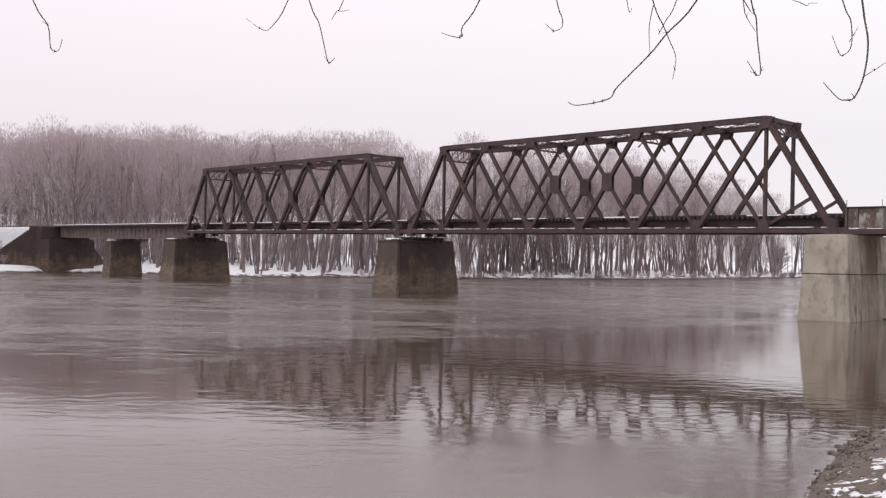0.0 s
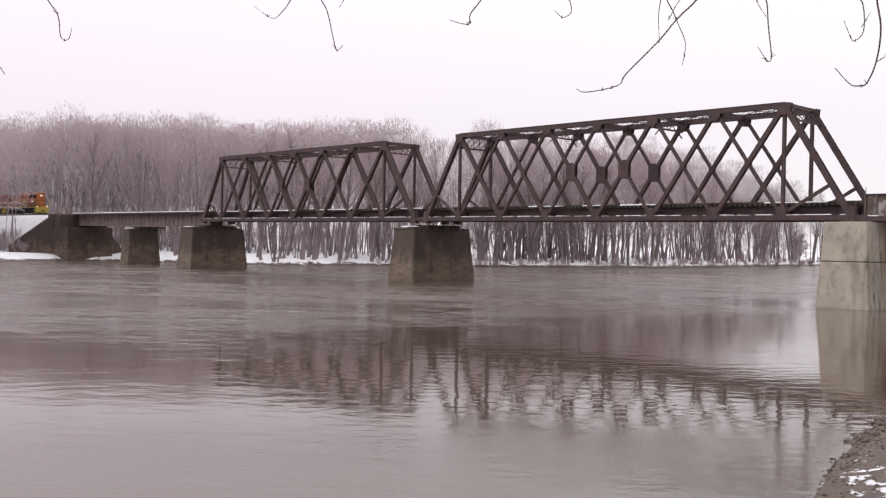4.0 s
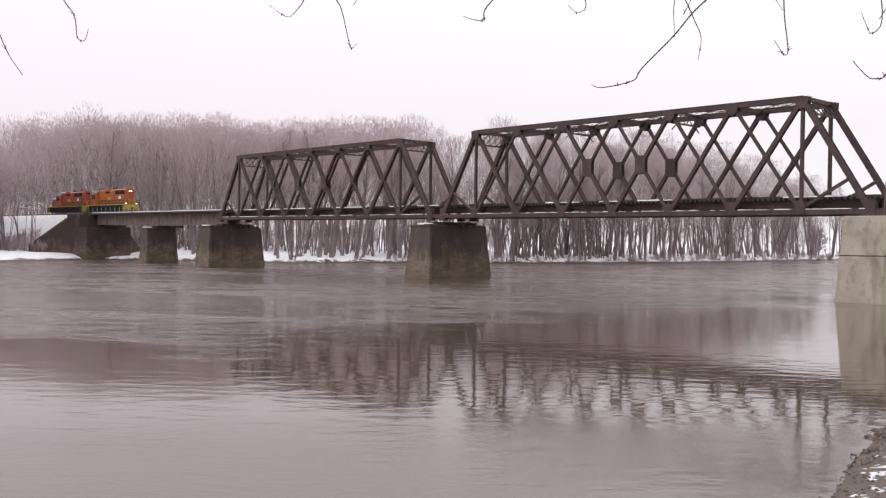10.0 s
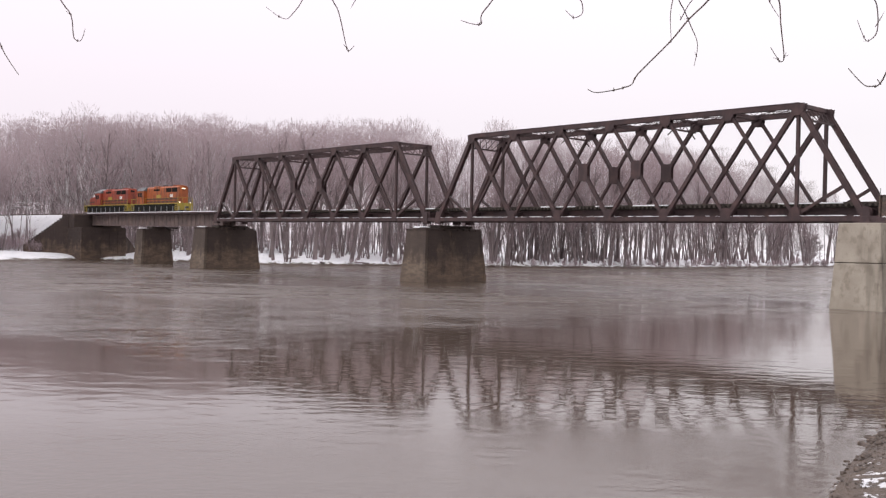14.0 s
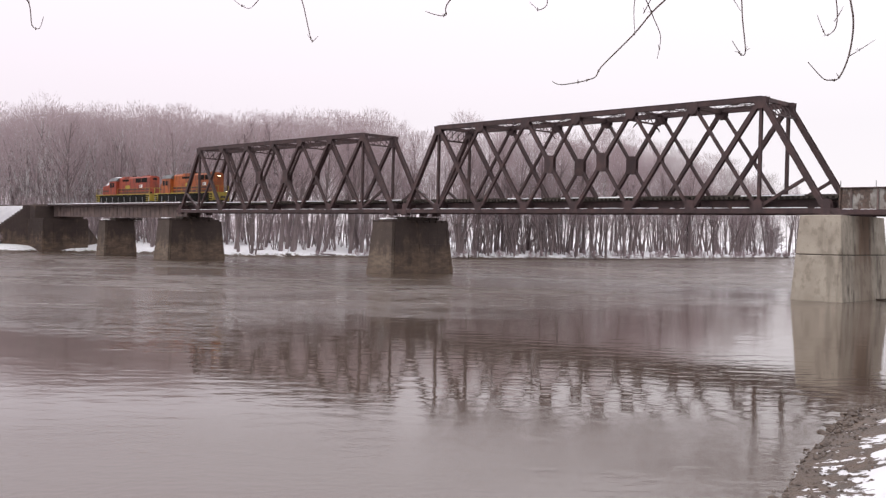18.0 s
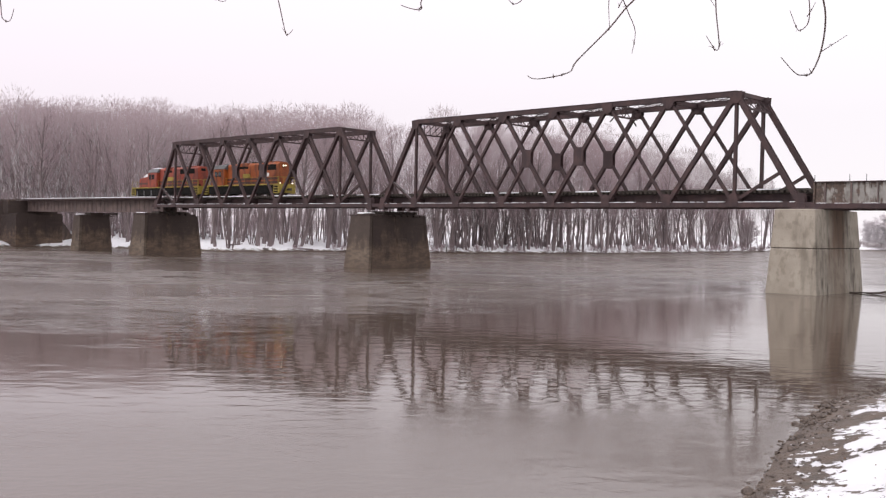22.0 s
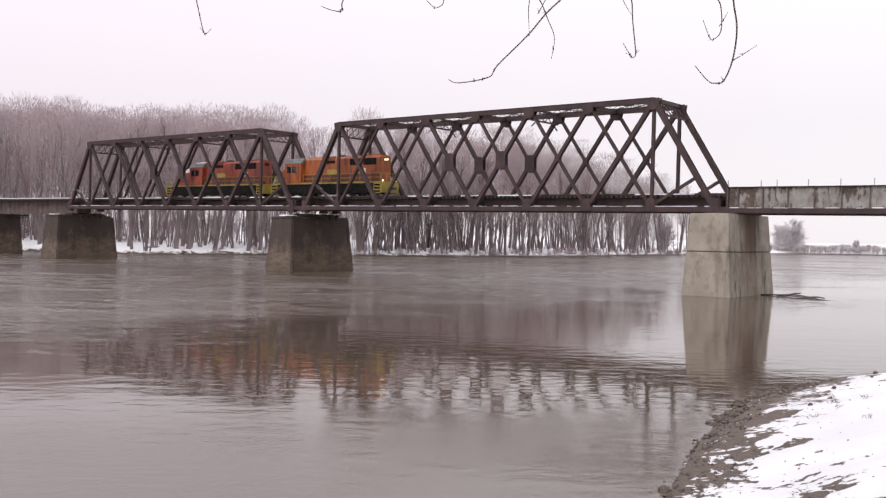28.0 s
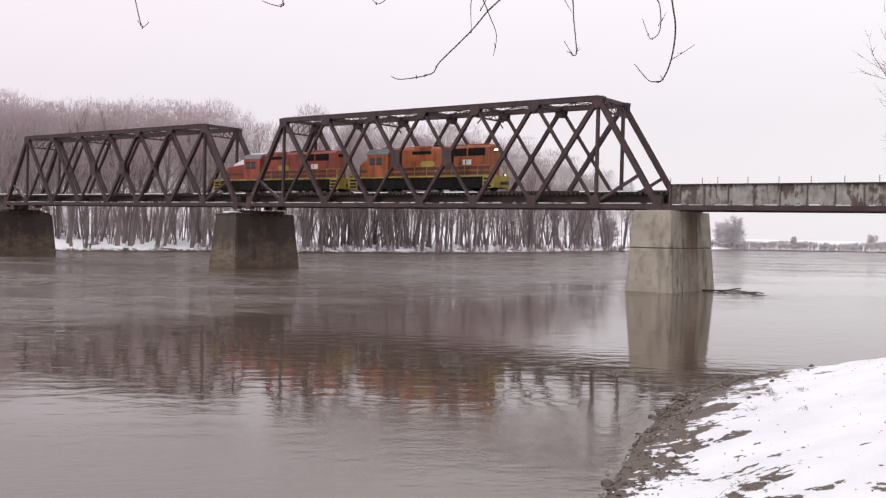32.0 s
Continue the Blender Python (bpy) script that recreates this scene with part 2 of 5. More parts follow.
def make_water():
    m = Nodes("brown_river_water", 0.05)
    m.bsdf.inputs["IOR"].default_value = 1.52
    m.color(m.ramp(m.noise(0.02, 4), (0.07, 0.051, 0.038), (0.094, 0.07, 0.055)))
    place = m.n.new("ShaderNodeNewGeometry")
    cut = m.n.new("ShaderNodeSeparateXYZ")
    m.l.new(place.outputs["Position"], cut.inputs[0])

    def drawn(source, scale, detail, stretch, twist=0.0):
        """Noise drawn out across the river, on the moving water or on the standing eddies."""
        turn = m.n.new("ShaderNodeMapping")
        turn.inputs["Rotation"].default_value = (0, 0, radians(-44))
        m.l.new(source, turn.inputs["Vector"])
        pull = m.n.new("ShaderNodeMapping")
        pull.inputs["Scale"].default_value = stretch
        m.l.new(turn.outputs[0], pull.inputs["Vector"])
        t = m.n.new("ShaderNodeTexNoise")
        t.inputs["Scale"].default_value, t.inputs["Detail"].default_value, t.inputs["Distortion"].default_value = scale, detail, twist
        m.l.new(pull.outputs[0], t.inputs["Vector"])
        return t.outputs["Fac"]

    flowing, standing = m.co.outputs["Object"], place.outputs["Position"]
    wob = m.math("SUBTRACT", drawn(standing, 0.06, 4, (0.5, 1, 1), 0.4), 0.5)
    # how far out from the near bank
    out = m.math("ADD", m.math("MULTIPLY", m.math("SUBTRACT", 34.0, cut.outputs["X"]), 0.72), m.math("MULTIPLY", m.math("ADD", cut.outputs["Y"], 78.0), 0.69))
    # fine ripples over the shallow edge, a calm strip right at the rocks
    bank = m.step(m.math("ADD", cut.outputs["X"], m.math("MULTIPLY", wob, 5.0)), 21.8, 24.0)
    near = m.math("SUBTRACT", 1.0, m.step(m.math("ADD", out, m.math("MULTIPLY", wob, 11.0)), 21.0, 27.0))
    near = m.math("MULTIPLY", near, m.math("SUBTRACT", 1.0, m.math("MULTIPLY", bank, 0.5)))
    # the current, strongest in mid-river, ruffled in long streaks with slick eddies between them
    far = m.step(m.math("ADD", out, m.math("MULTIPLY", wob, 26.0)), 38, 56)
    mid = m.step(m.math("ADD", m.math("MULTIPLY", cut.outputs["X"], -1.0), m.math("MULTIPLY", wob, 60.0)), -6, 26)
    mid = m.math("ADD", 0.04, m.math("MULTIPLY", mid, 0.96))
    slick = m.step(drawn(standing, 0.045, 3, (0.45, 1.3, 1), 0.6), 0.4, 0.56)
    streak = m.step(drawn(flowing, 0.2, 8, (0.42, 1.0, 1), 1.0), 0.45, 0.56)
    thin = m.step(drawn(flowing, 1.1, 6, (0.42, 1.0, 1), 0.9), 0.5, 0.59)
    ruffle = m.math("ADD", m.math("MULTIPLY", streak, 0.7), m.math("MULTIPLY", thin, 0.65))
    ruffle = m.math("ADD", 0.26, m.math("MULTIPLY", ruffle, m.math("ADD", 0.15, m.math("MULTIPLY", slick, 0.85))))
    ruffle = m.math("MULTIPLY", m.math("MULTIPLY", ruffle, far), mid)
    m.rough(m.math("ADD", m.math("ADD", 0.045, m.math("MULTIPLY", ruffle, 0.29)), m.math("MULTIPLY", near, 0.1)))
    wavelets = drawn(flowing, 1.5, 3, (0.5, 1.0, 1), 0.3)
    swell = drawn(flowing, 0.35, 3, (0.5, 1.0, 1), 0.3)
    chop = drawn(flowing, 1.2, 6, (0.6, 1.0, 1), 0.9)
    h = m.math("ADD", m.math("MULTIPLY", wavelets, 0.0095), m.math("MULTIPLY", swell, 0.009))
    h = m.math("MULTIPLY", h, m.math("SUBTRACT", 1.0, m.math("MULTIPLY", far, 0.55)))
    h = m.math("ADD", h, m.math("MULTIPLY", m.math("MULTIPLY", chop, ruffle), 0.34))
    fine = m.noise(6.0, 4, (1.0, 0.8, 1))
    h = m.math("ADD", h, m.math("MULTIPLY", fine, m.math("ADD", 0.0006, m.math("MULTIPLY", near, 0.006))))
    m.bump(h, 1.0, 1.0)
    return m.mat


WATER = make_water()


def make_bark(name, a, b, frost):
    m = Nodes(name, 0.9)
    c = m.ramp(m.noise(0.8, 5, (1, 1, 0.3)), a, b)
    c = m.mix(m.math("MULTIPLY", m.obj.outputs["Random"], 0.4), c, tuple(v * 1.25 for v in b))
    lying = m.math("MULTIPLY", m.step(m.up(), 0.35, 0.8), m.step(m.noise(0.7, 3), 0.4, 0.6))
    c = m.mix(m.math("MULTIPLY", lying, frost), c, (0.8, 0.8, 0.82))
    return m.color(c).mat


BARK = make_bark("grey_bark", (0.125, 0.097, 0.098), (0.22, 0.174, 0.176), 0.5)
# twig tones lightened to stand in for haze, more so farther upstream
TWIG = make_bark("hazed_frosted_twigs", (0.27, 0.203, 0.217), (0.375, 0.29, 0.307), 0.12)
PALE_TWIG = make_bark("hazed_rimed_twigs", (0.31, 0.26, 0.268), (0.4, 0.345, 0.352), 0.6)
HAZED_HOAR = make_bark("hazed_hoar_twigs", (0.62, 0.585, 0.605), (0.72, 0.685, 0.7), 0.3)
NEAR_TWIG = worn("dark_twig_bark", (0.05, 0.035, 0.03), (0.11, 0.08, 0.07), 12, 0.8)
DEAD_LEAF = worn("dead_leaf", (0.09, 0.045, 0.025), (0.2, 0.11, 0.06), 9, 0.8)
ROCK = worn("wet_rock", (0.035, 0.024, 0.019), (0.125, 0.09, 0.07), 3, 0.6, 0, 0.5)
WOOD = worn("wet_wood", (0.06, 0.047, 0.04), (0.13, 0.1, 0.085), 3, 0.7, 0, 0.3, 10, (0.3, 1, 1))
TIE = worn("creosoted_tie", (0.03, 0.024, 0.021), (0.075, 0.058, 0.048), 3, 0.85, 0, 0.3)
RAIL = worn("rail_steel", (0.09, 0.06, 0.045), (0.16, 0.11, 0.085), 2, 0.5, 0.6)
GREY_POST = worn("galvanised_post", (0.3, 0.3, 0.31), (0.42, 0.42, 0.43), 4, 0.5, 0.5)


def make_paint(name, a, b, soot):
    """Locomotive paint, dulled by soot in streaks and patches."""
    m = Nodes(name, 0.55)
    c = m.ramp(m.noise(0.5, 5), a, b, 0.3, 0.7)
    c = m.mix(m.math("MULTIPLY", m.step(m.noise(1.3, 6, (1, 1, 0.35)), 0.45, 0.66), 0.7), c, soot)
    c = m.mix(m.math("MULTIPLY", m.step(m.noise(9, 4), 0.5, 0.7), 0.3), c, soot)
    return m.color(c).bump(m.noise(14, 3), 0.08, 0.01).mat


ORANGE = make_paint("orange_paint", (0.27, 0.06, 0.012), (0.42, 0.1, 0.018), (0.06, 0.022, 0.014))
RED_ORANGE = make_paint("red_orange_paint", (0.24, 0.036, 0.02), (0.35, 0.06, 0.027), (0.075, 0.024, 0.02))
YELLOW = worn("yellow_paint", (0.25, 0.185, 0.028), (0.4, 0.3, 0.04), 1.2, 0.55, 0, 0.06)
BLACK = worn("black_paint", (0.008, 0.008, 0.008), (0.02, 0.018, 0.017), 2, 0.92, 0, 0.1)
DARK_STRIPE = worn("dark_maroon_stripe", (0.06, 0.02, 0.015), (0.1, 0.035, 0.022), 2, 0.55, 0, 0.06)
ROOF_GREY = worn("grey_cab_roof", (0.09, 0.09, 0.095), (0.16, 0.16, 0.165), 2, 0.7, 0, 0.1)
WHITE_MARK = worn("white_paint", (0.68, 0.68, 0.68), (0.78, 0.78, 0.78), 3, 0.5, 0, 0.05)
WHEEL = worn("wheel_steel", (0.05, 0.04, 0.035), (0.11, 0.09, 0.08), 4, 0.5, 0.7)
BLACK.node_tree.nodes["Principled BSDF"].inputs["Specular IOR Level"].default_value = 0.15
GLASS = Nodes("dark_cab_glass", 0.08).color((0.015, 0.018, 0.02)).mat


def make_glow(name, color, strength):
    m = Nodes(name, 0.4)
    m.bsdf.inputs["Emission Color"].default_value = (*color, 1)
    m.bsdf.inputs["Emission Strength"].default_value = strength
    return m.mat


LAMP = make_glow("lit_headlight", (1.0, 0.8, 0.5), 5.0)


# ---------------------------------------------------------------- mesh tools
def mesh_of(name, verts, faces, material, smooth=False):
    me = bpy.data.meshes.new(name)
    me.from_pydata([tuple(v) for v in verts], [], faces)
    me.materials.append(material)
    if smooth:
        me.shade_smooth()
    return me


BOX_F = [(0, 2, 3, 1), (4, 5, 7, 6), (0, 1, 5, 4), (2, 6, 7, 3), (0, 4, 6, 2), (1, 3, 7, 5)]


class Lump:
    """Collects pieces of one part."""

    def __init__(self):
        self.v, self.f = [], []

    def add(self, verts, faces):
        k = len(self.v)
        self.v += [tuple(v) for v in verts]
        self.f += [tuple(i + k for i in f) for f in faces]
        return self

    def box(self, x0, x1, y0, y1, z0, z1, taper=0.0):
        """A block; taper draws the top in on all four sides."""
        t = taper
        v = [(x0, y0, z0), (x0 + t, y0 + t, z1), (x0, y1, z0), (x0 + t, y1 - t, z1), (x1, y0, z0), (x1 - t, y0 + t, z1), (x1, y1, z0), (x1 - t, y1 - t, z1)]
        return self.add(v, BOX_F)

    def beam(self, a, b, w, h, side=(0, 1, 0)):
        """A bar from a to b, w along the side direction and h across it."""
        a, b = Vector(a), Vector(b)
        d = (b - a).normalized()
        s = Vector(side)
        s = (s - d * s.dot(d)).normalized()
        u = d.cross(s)
        v = [p + s * (i * w / 2) + u * (j * h / 2) for p in (a, b) for i in (-1, 1) for j in (-1, 1)]
        return self.add(v, BOX_F)

    def prism(self, outline, y0, y1):
        """An outline in x and z, drawn out from y0 to y1."""
        n = len(outline)
        v = [(x, y0, z) for x, z in outline] + [(x, y1, z) for x, z in outline]
        f = [tuple(range(n)), tuple(range(2 * n - 1, n - 1, -1))] + [(i, i + n, (i + 1) % n + n, (i + 1) % n) for i in range(n)]
        return self.add(v, f)

    def tube(self, pts, radii, sides=5):
        pts = [Vector(p) for p in pts]
        k = len(self.v)
        for i, p in enumerate(pts):
            d = (pts[min(i + 1, len(pts) - 1)] - pts[max(i - 1, 0)]).normalized()
            s = d.orthogonal().normalized()
            u = d.cross(s)
            for j in range(sides):
                a = 2 * math.pi * j / sides
                self.v.append(tuple(p + (s * math.cos(a) + u * math.sin(a)) * radii[i]))
        for i in range(len(pts) - 1):
            for j in range(sides):
                a, b = k + i * sides + j, k + i * sides + (j + 1) % sides
                self.f.append((a, b, b + sides, a + sides))
        return self

    def disc(self, c, r, y0, y1, n=16):
        """A wheel-like disc round an axis along y."""
        return self.prism([(c[0] + r * math.cos(2 * math.pi * i / n), c[1] + r * math.sin(2 * math.pi * i / n)) for i in range(n)], y0, y1)

    def mesh(self, name, material, bevel=0.0, smooth=False):
        me = mesh_of(name, self.v, self.f, material, smooth)
        bm = bmesh.new()
        bm.from_mesh(me)
        bmesh.ops.recalc_face_normals(bm, faces=bm.faces)
        if bevel:
            bmesh.ops.bevel(bm, geom=list(bm.edges), offset=bevel, segments=1, affect="EDGES", clamp_overlap=True)
        bm.to_mesh(me)
        bm.free()
        return me


def part(name, lump, material, parent, label="", bevel=0.0, smooth=False, m=None):
    """Links a lump, or a mesh that is there already, as one part of a thing."""
    me = lump if isinstance(lump, bpy.types.Mesh) else lump.mesh(name, material, bevel, smooth)
    ob = new(name, me)
    ob.parent = parent
    if m is not None:
        ob.matrix_basis = m
    if label:
        tagged(ob, label)
    return ob


def thing(name, label, category, m=None, group="", kind=""):
    ob = new(name)
    ob.empty_display_size = 0.5
    if m is not None:
        ob.matrix_world = m
    return tagged(ob, label, category, group, kind)


# ---------------------------------------------------------------- plan
GRADE = 0.005
WIDE = 5.2
PANEL, END = 6.71, 5.58
SPAN = 2 * END + 6 * PANEL
GAP = 2.76
X_SMALL = -SPAN - GAP
X_LEFT = X_SMALL - SPAN
Z_CHORD, Z_DECK, Z_TOP = 7.15, 8.86, 17.46
MID = WIDE / 2


def rise(x):
    """How far the track has climbed at x."""
    return -GRADE * x


def on_grade(x, z=0.0):
    return pose(x, 0, z + rise(x), 0, math.degrees(math.atan(GRADE)), 0)


def shore_west(y):
    return np.interp(y, [-400, -120, -60, -22, -10, -2, 3, 10, 16, 22, 45, 65, 105, 196, 305, 358, 420, 520, 900, 3000],
                     [-230, -170, -152, -146, -152, -157, -152, -150, -136, -118, -115, -102, -89, -95, -97, -55, 20, 110, 330, 1500])


def shore_east(y):
    return np.interp(y, [-3000, -200, -78, -70, -62.4, -57, -51, -46, -42, -37, -20, 0, 60, 200, 420, 900, 3000],
                     [200, 55, 29.5, 28.2, 26.5, 24.8, 23.4, 23.7, 24.9, 26.4, 30, 33, 45, 120, 260, 640, 2400])


def soft_noise(x, y, scale, seed=0.0):
    a, b = x / scale + seed, y / scale + 1.7 * seed
    return (np.sin(a * 1.3 + 0.7 * np.sin(b * 1.9)) + np.sin(b * 1.7 + 1.1 * np.sin(a * 1.1 + 2)) + 0.5 * np.sin(a * 3.1 + b * 2.3)) / 2.5


def ground_z(x, y):
    x, y = np.asarray(x, float), np.asarray(y, float)
    w = shore_west(y) - x
    e = x - shore_east(y)
    bed = -1.6 + 0 * x
    west = np.where(w > 0, 1.35 * (1 - np.exp(-np.maximum(w, 0) / 3.5)) + 0.012 * np.minimum(w, 150) + 0.18 * soft_noise(x, y, 6) * np.minimum(w / 5, 1), 0.35 * w)
    lumps = 0.07 * soft_noise(x, y, 1.1, 3) + 0.1 * soft_noise(x, y, 3.1, 5) + 0.03 * soft_noise(x, y, 0.45, 8)
    near = np.clip((-66 - y) / 8, 0, 1)
    east = np.where(e > 0, 0.23 * np.minimum(e, 14) + 0.02 * np.minimum(e, 60) + lumps * np.minimum(e / 1.2, 1) + near * 1.7 * np.minimum(e / 4, 1), 0.35 * e)
    z = np.maximum(bed, np.maximum(west, east))
    # the railway bank
    top = 8.55 - GRADE * x
    off = np.abs(y - MID) - 2.9
    held = -165.0 - 0.72 * np.maximum(np.abs(y - MID) - 4.8, 0)
    bank = top - np.maximum(off, 0) / 1.2 - np.clip((x - held) * 4, 0, 60)
    return np.where(w > -4, np.maximum(z, bank), z)


# ---------------------------------------------------------------- ground and water
def build_ground():
    xs = np.concatenate([[-3500, -1500, -800, -500, -400, -350], np.arange(-320, -80, 1.6), np.arange(-80, 16, 4.0), np.arange(16, 42, 0.28), [43, 45, 48, 52, 60, 80, 120, 200, 400, 900, 2000, 3500]])
    ys = np.concatenate([[-3500, -1500, -700, -350, -220, -160], np.arange(-130, -82, 3.0), np.arange(-82, -34, 0.28), np.arange(-34, 34, 1.0), np.arange(34, 420, 3.5), [440, 480, 540, 640, 800, 1200, 2000, 3500]])
    gx, gy = np.meshgrid(xs, ys)
    gz = ground_z(gx, gy)
    n, k = len(xs), len(ys)
    verts = np.stack([gx, gy, gz], -1).reshape(-1, 3)
    i = np.arange(n * (k - 1)).reshape(k - 1, n)[:, :-1].ravel()
    faces = np.stack([i, i + 1, i + 1 + n, i + n], 1)
    ob = new("ground", mesh_of("ground", verts.tolist(), faces.tolist(), GROUND, True))
    tagged(ob, "snow-covered river banks with bare brown mud near the water", "ground", kind="structure")


build_ground()

flow = Lump()
flow.add([(-420, -460, 0), (460, -460, 0), (460, 700, 0), (-420, 700, 0)], [(0, 1, 2, 3)])
river = tagged(new("water", flow.mesh("water", WATER)), "wide muddy brown river with a rippled reflecting surface", "water", kind="structure")


# ---------------------------------------------------------------- piers
def course_pier(name, label, x, y0, y1, half, top, height, courses, material, face_material):
    """A pier of coursed blocks on a core: half is its half width at the water, top the half width at the cap."""
    t = thing(name, label, "bridge pier", pose(x, 0, 0), "stone bridge piers")
    draw = half - top
    low = -1.7
    core = Lump()
    inset = 0.12
    v = []
    for z, d in ((low, 0.0), (height, draw)):
        a, b = half - d - inset, inset + d
        v += [(-a, y0 + b, z), (a, y0 + b, z), (a, y1 - b, z), (-a, y1 - b, z)]
    core.add(v, [(3, 2, 1, 0), (4, 5, 6, 7), (0, 1, 5, 4), (1, 2, 6, 5), (2, 3, 7, 6), (3, 0, 4, 7)])
    part("core", core, material, t)
    rng = random.Random(len(name) + int(abs(x)))
    h = height / courses
    for c in range(-1, courses):
        z0 = c * h + 0.002
        z1 = (c + 1) * h - 0.002
        d0 = draw * (z0 / height)
        d1 = draw * (z1 / height)

        def ring(u0, u1, face):
            """One block on a face, from u0 to u1 along it."""
            p = rng.uniform(0.0, 0.06)
            g = Lump()
            q = []
            for z, d in ((z0, d0), (z1, d1)):
                a = half - d
                if face == "south":
                    q += [(u0, y0 + d - p, z), (u1, y0 + d - p, z), (u1, y0 + d + 0.4, z), (u0, y0 + d + 0.4, z)]
                elif face == "north":
                    q += [(u1, y1 - d + p, z), (u0, y1 - d + p, z), (u0, y1 - d - 0.4, z), (u1, y1 - d - 0.4, z)]
                elif face == "east":
                    q += [(a + p, u0, z), (a + p, u1, z), (a - 0.4, u1, z), (a - 0.4, u0, z)]
                else:
                    q += [(-a - p, u1, z), (-a - p, u0, z), (-a + 0.4, u0, z), (-a + 0.4, u1, z)]
            g.add(q, [(3, 2, 1, 0), (4, 5, 6, 7), (0, 1, 5, 4), (1, 2, 6, 5), (2, 3, 7, 6), (3, 0, 4, 7)])
            # the south face takes the stone coloured as lit, the others the darker one
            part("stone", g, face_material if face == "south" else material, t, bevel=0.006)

        a = half - (d0 + d1) / 2
        for face, lo, hi, n in (("south", -a, a, 2), ("east", y0 + d1 + 0.42, y1 - d1 - 0.42, 5), ("west", y0 + d1 + 0.42, y1 - d1 - 0.42, 4), ("north", -a, a, 3)):
            cuts = [lo] + [lo + (hi - lo) * (i + (0.5 if c % 2 else 0.15) * 0.5 + rng.uniform(-0.12, 0.12)) / n for i in range(1, n)] + [hi]
            for u0, u1 in zip(cuts, cuts[1:]):
                ring(u0 + 0.002, u1 - 0.002, face)
    # uneven worn cap blocks, some of them lost
    for y in np.arange(y0 + draw - 0.1, y1 - draw - 0.3, 1.05):
        for a, b in ((-top - 0.1, -top * 0.3), (-top * 0.3 + 0.02, top * 0.35), (top * 0.35 + 0.02, top + 0.1)):
            z = height + rng.uniform(0.16, 0.36)
            v = y + rng.uniform(-0.06, 0.06)
            part("cap_stone", Lump().box(a + rng.uniform(-0.06, 0.06), b, v, v + rng.uniform(0.85, 1.0), height - 0.01, z, 0.03), material, t, bevel=0.04)
    crib = part("bearing_crib", Lump().box(-0.5, 1.25, 0.7, y1 - draw - 1.2, height + 0.1, height + 0.62), material, t, "dark cribbing under the span ends", bevel=0.04)
    for k in range(5):
        part("crib_timber", Lump().box(-0.75 + rng.uniform(-0.1, 0.1), 1.45 + rng.uniform(-0.1, 0.1), 0.5 + k * 1.25, 0.8 + k * 1.25, height + 0.36, height + 0.66), TIE, crib, bevel=0.02)
    for _ in range(4):
        u, w = rng.uniform(-top, top * 0.2), rng.uniform(0.4, top)
        v = y0 + draw + rng.uniform(-0.1, 0.5)
        part("lying_snow", Lump().box(u, min(u + w, top), v, v + rng.uniform(0.3, 0.8), height + 0.3, height + rng.uniform(0.4, 0.47), 0.05), SNOW, t, "patch of snow on the cap")
    return t


course_pier("bridge_pier", "dark weathered masonry river pier, its end face coloured as lit", -53.0, -2.8, 7.7, 2.3, 1.75, 6.3, 7, STONE, STONE_LIT)
course_pier("bridge_pier", "dark weathered masonry river pier below the truss end", -107.3, -2.6, 7.9, 2.35, 1.85, 6.4, 7, STONE, STONE_LIT)
course_pier("bridge_pier", "small dark stone pier below the girder spans", -131.6, -1.6, 4.7, 1.6, 1.2, 6.2, 8, STONE, STONE_LIT)


def concrete_pier():
    t = thing("bridge_pier", "pale stained concrete bridge pier with a cold joint", "bridge pier", pose(0.85, 0, 0))
    def block(z0, z1, taper0, taper1):
        g = Lump()
        v = []
        for z, d in ((z0, taper0), (z1, taper1)):
            v += [(-2.12 + d, -2.5 + d, z), (2.12 - d, -2.5 + d, z), (2.12 - d, 7.3 - d, z), (-2.12 + d, 7.3 - d, z)]
        return g.add(v, [(3, 2, 1, 0), (4, 5, 6, 7), (0, 1, 5, 4), (1, 2, 6, 5), (2, 3, 7, 6), (3, 0, 4, 7)])
    part("lower_shaft", block(-1.7, 3.72, -0.15, 0.2), CONCRETE, t, bevel=0.05)
    part("joint", block(3.72, 3.78, 0.245, 0.25), TIE, t)
    part("upper_shaft", block(3.78, 6.98, 0.2, 0.42), CONCRETE, t, bevel=0.05)
    part("bearing_block", Lump().box(-1.2, 1.5, -0.5, 5.7, 6.98, 7.12), STEEL, t, bevel=0.02)


concrete_pier()


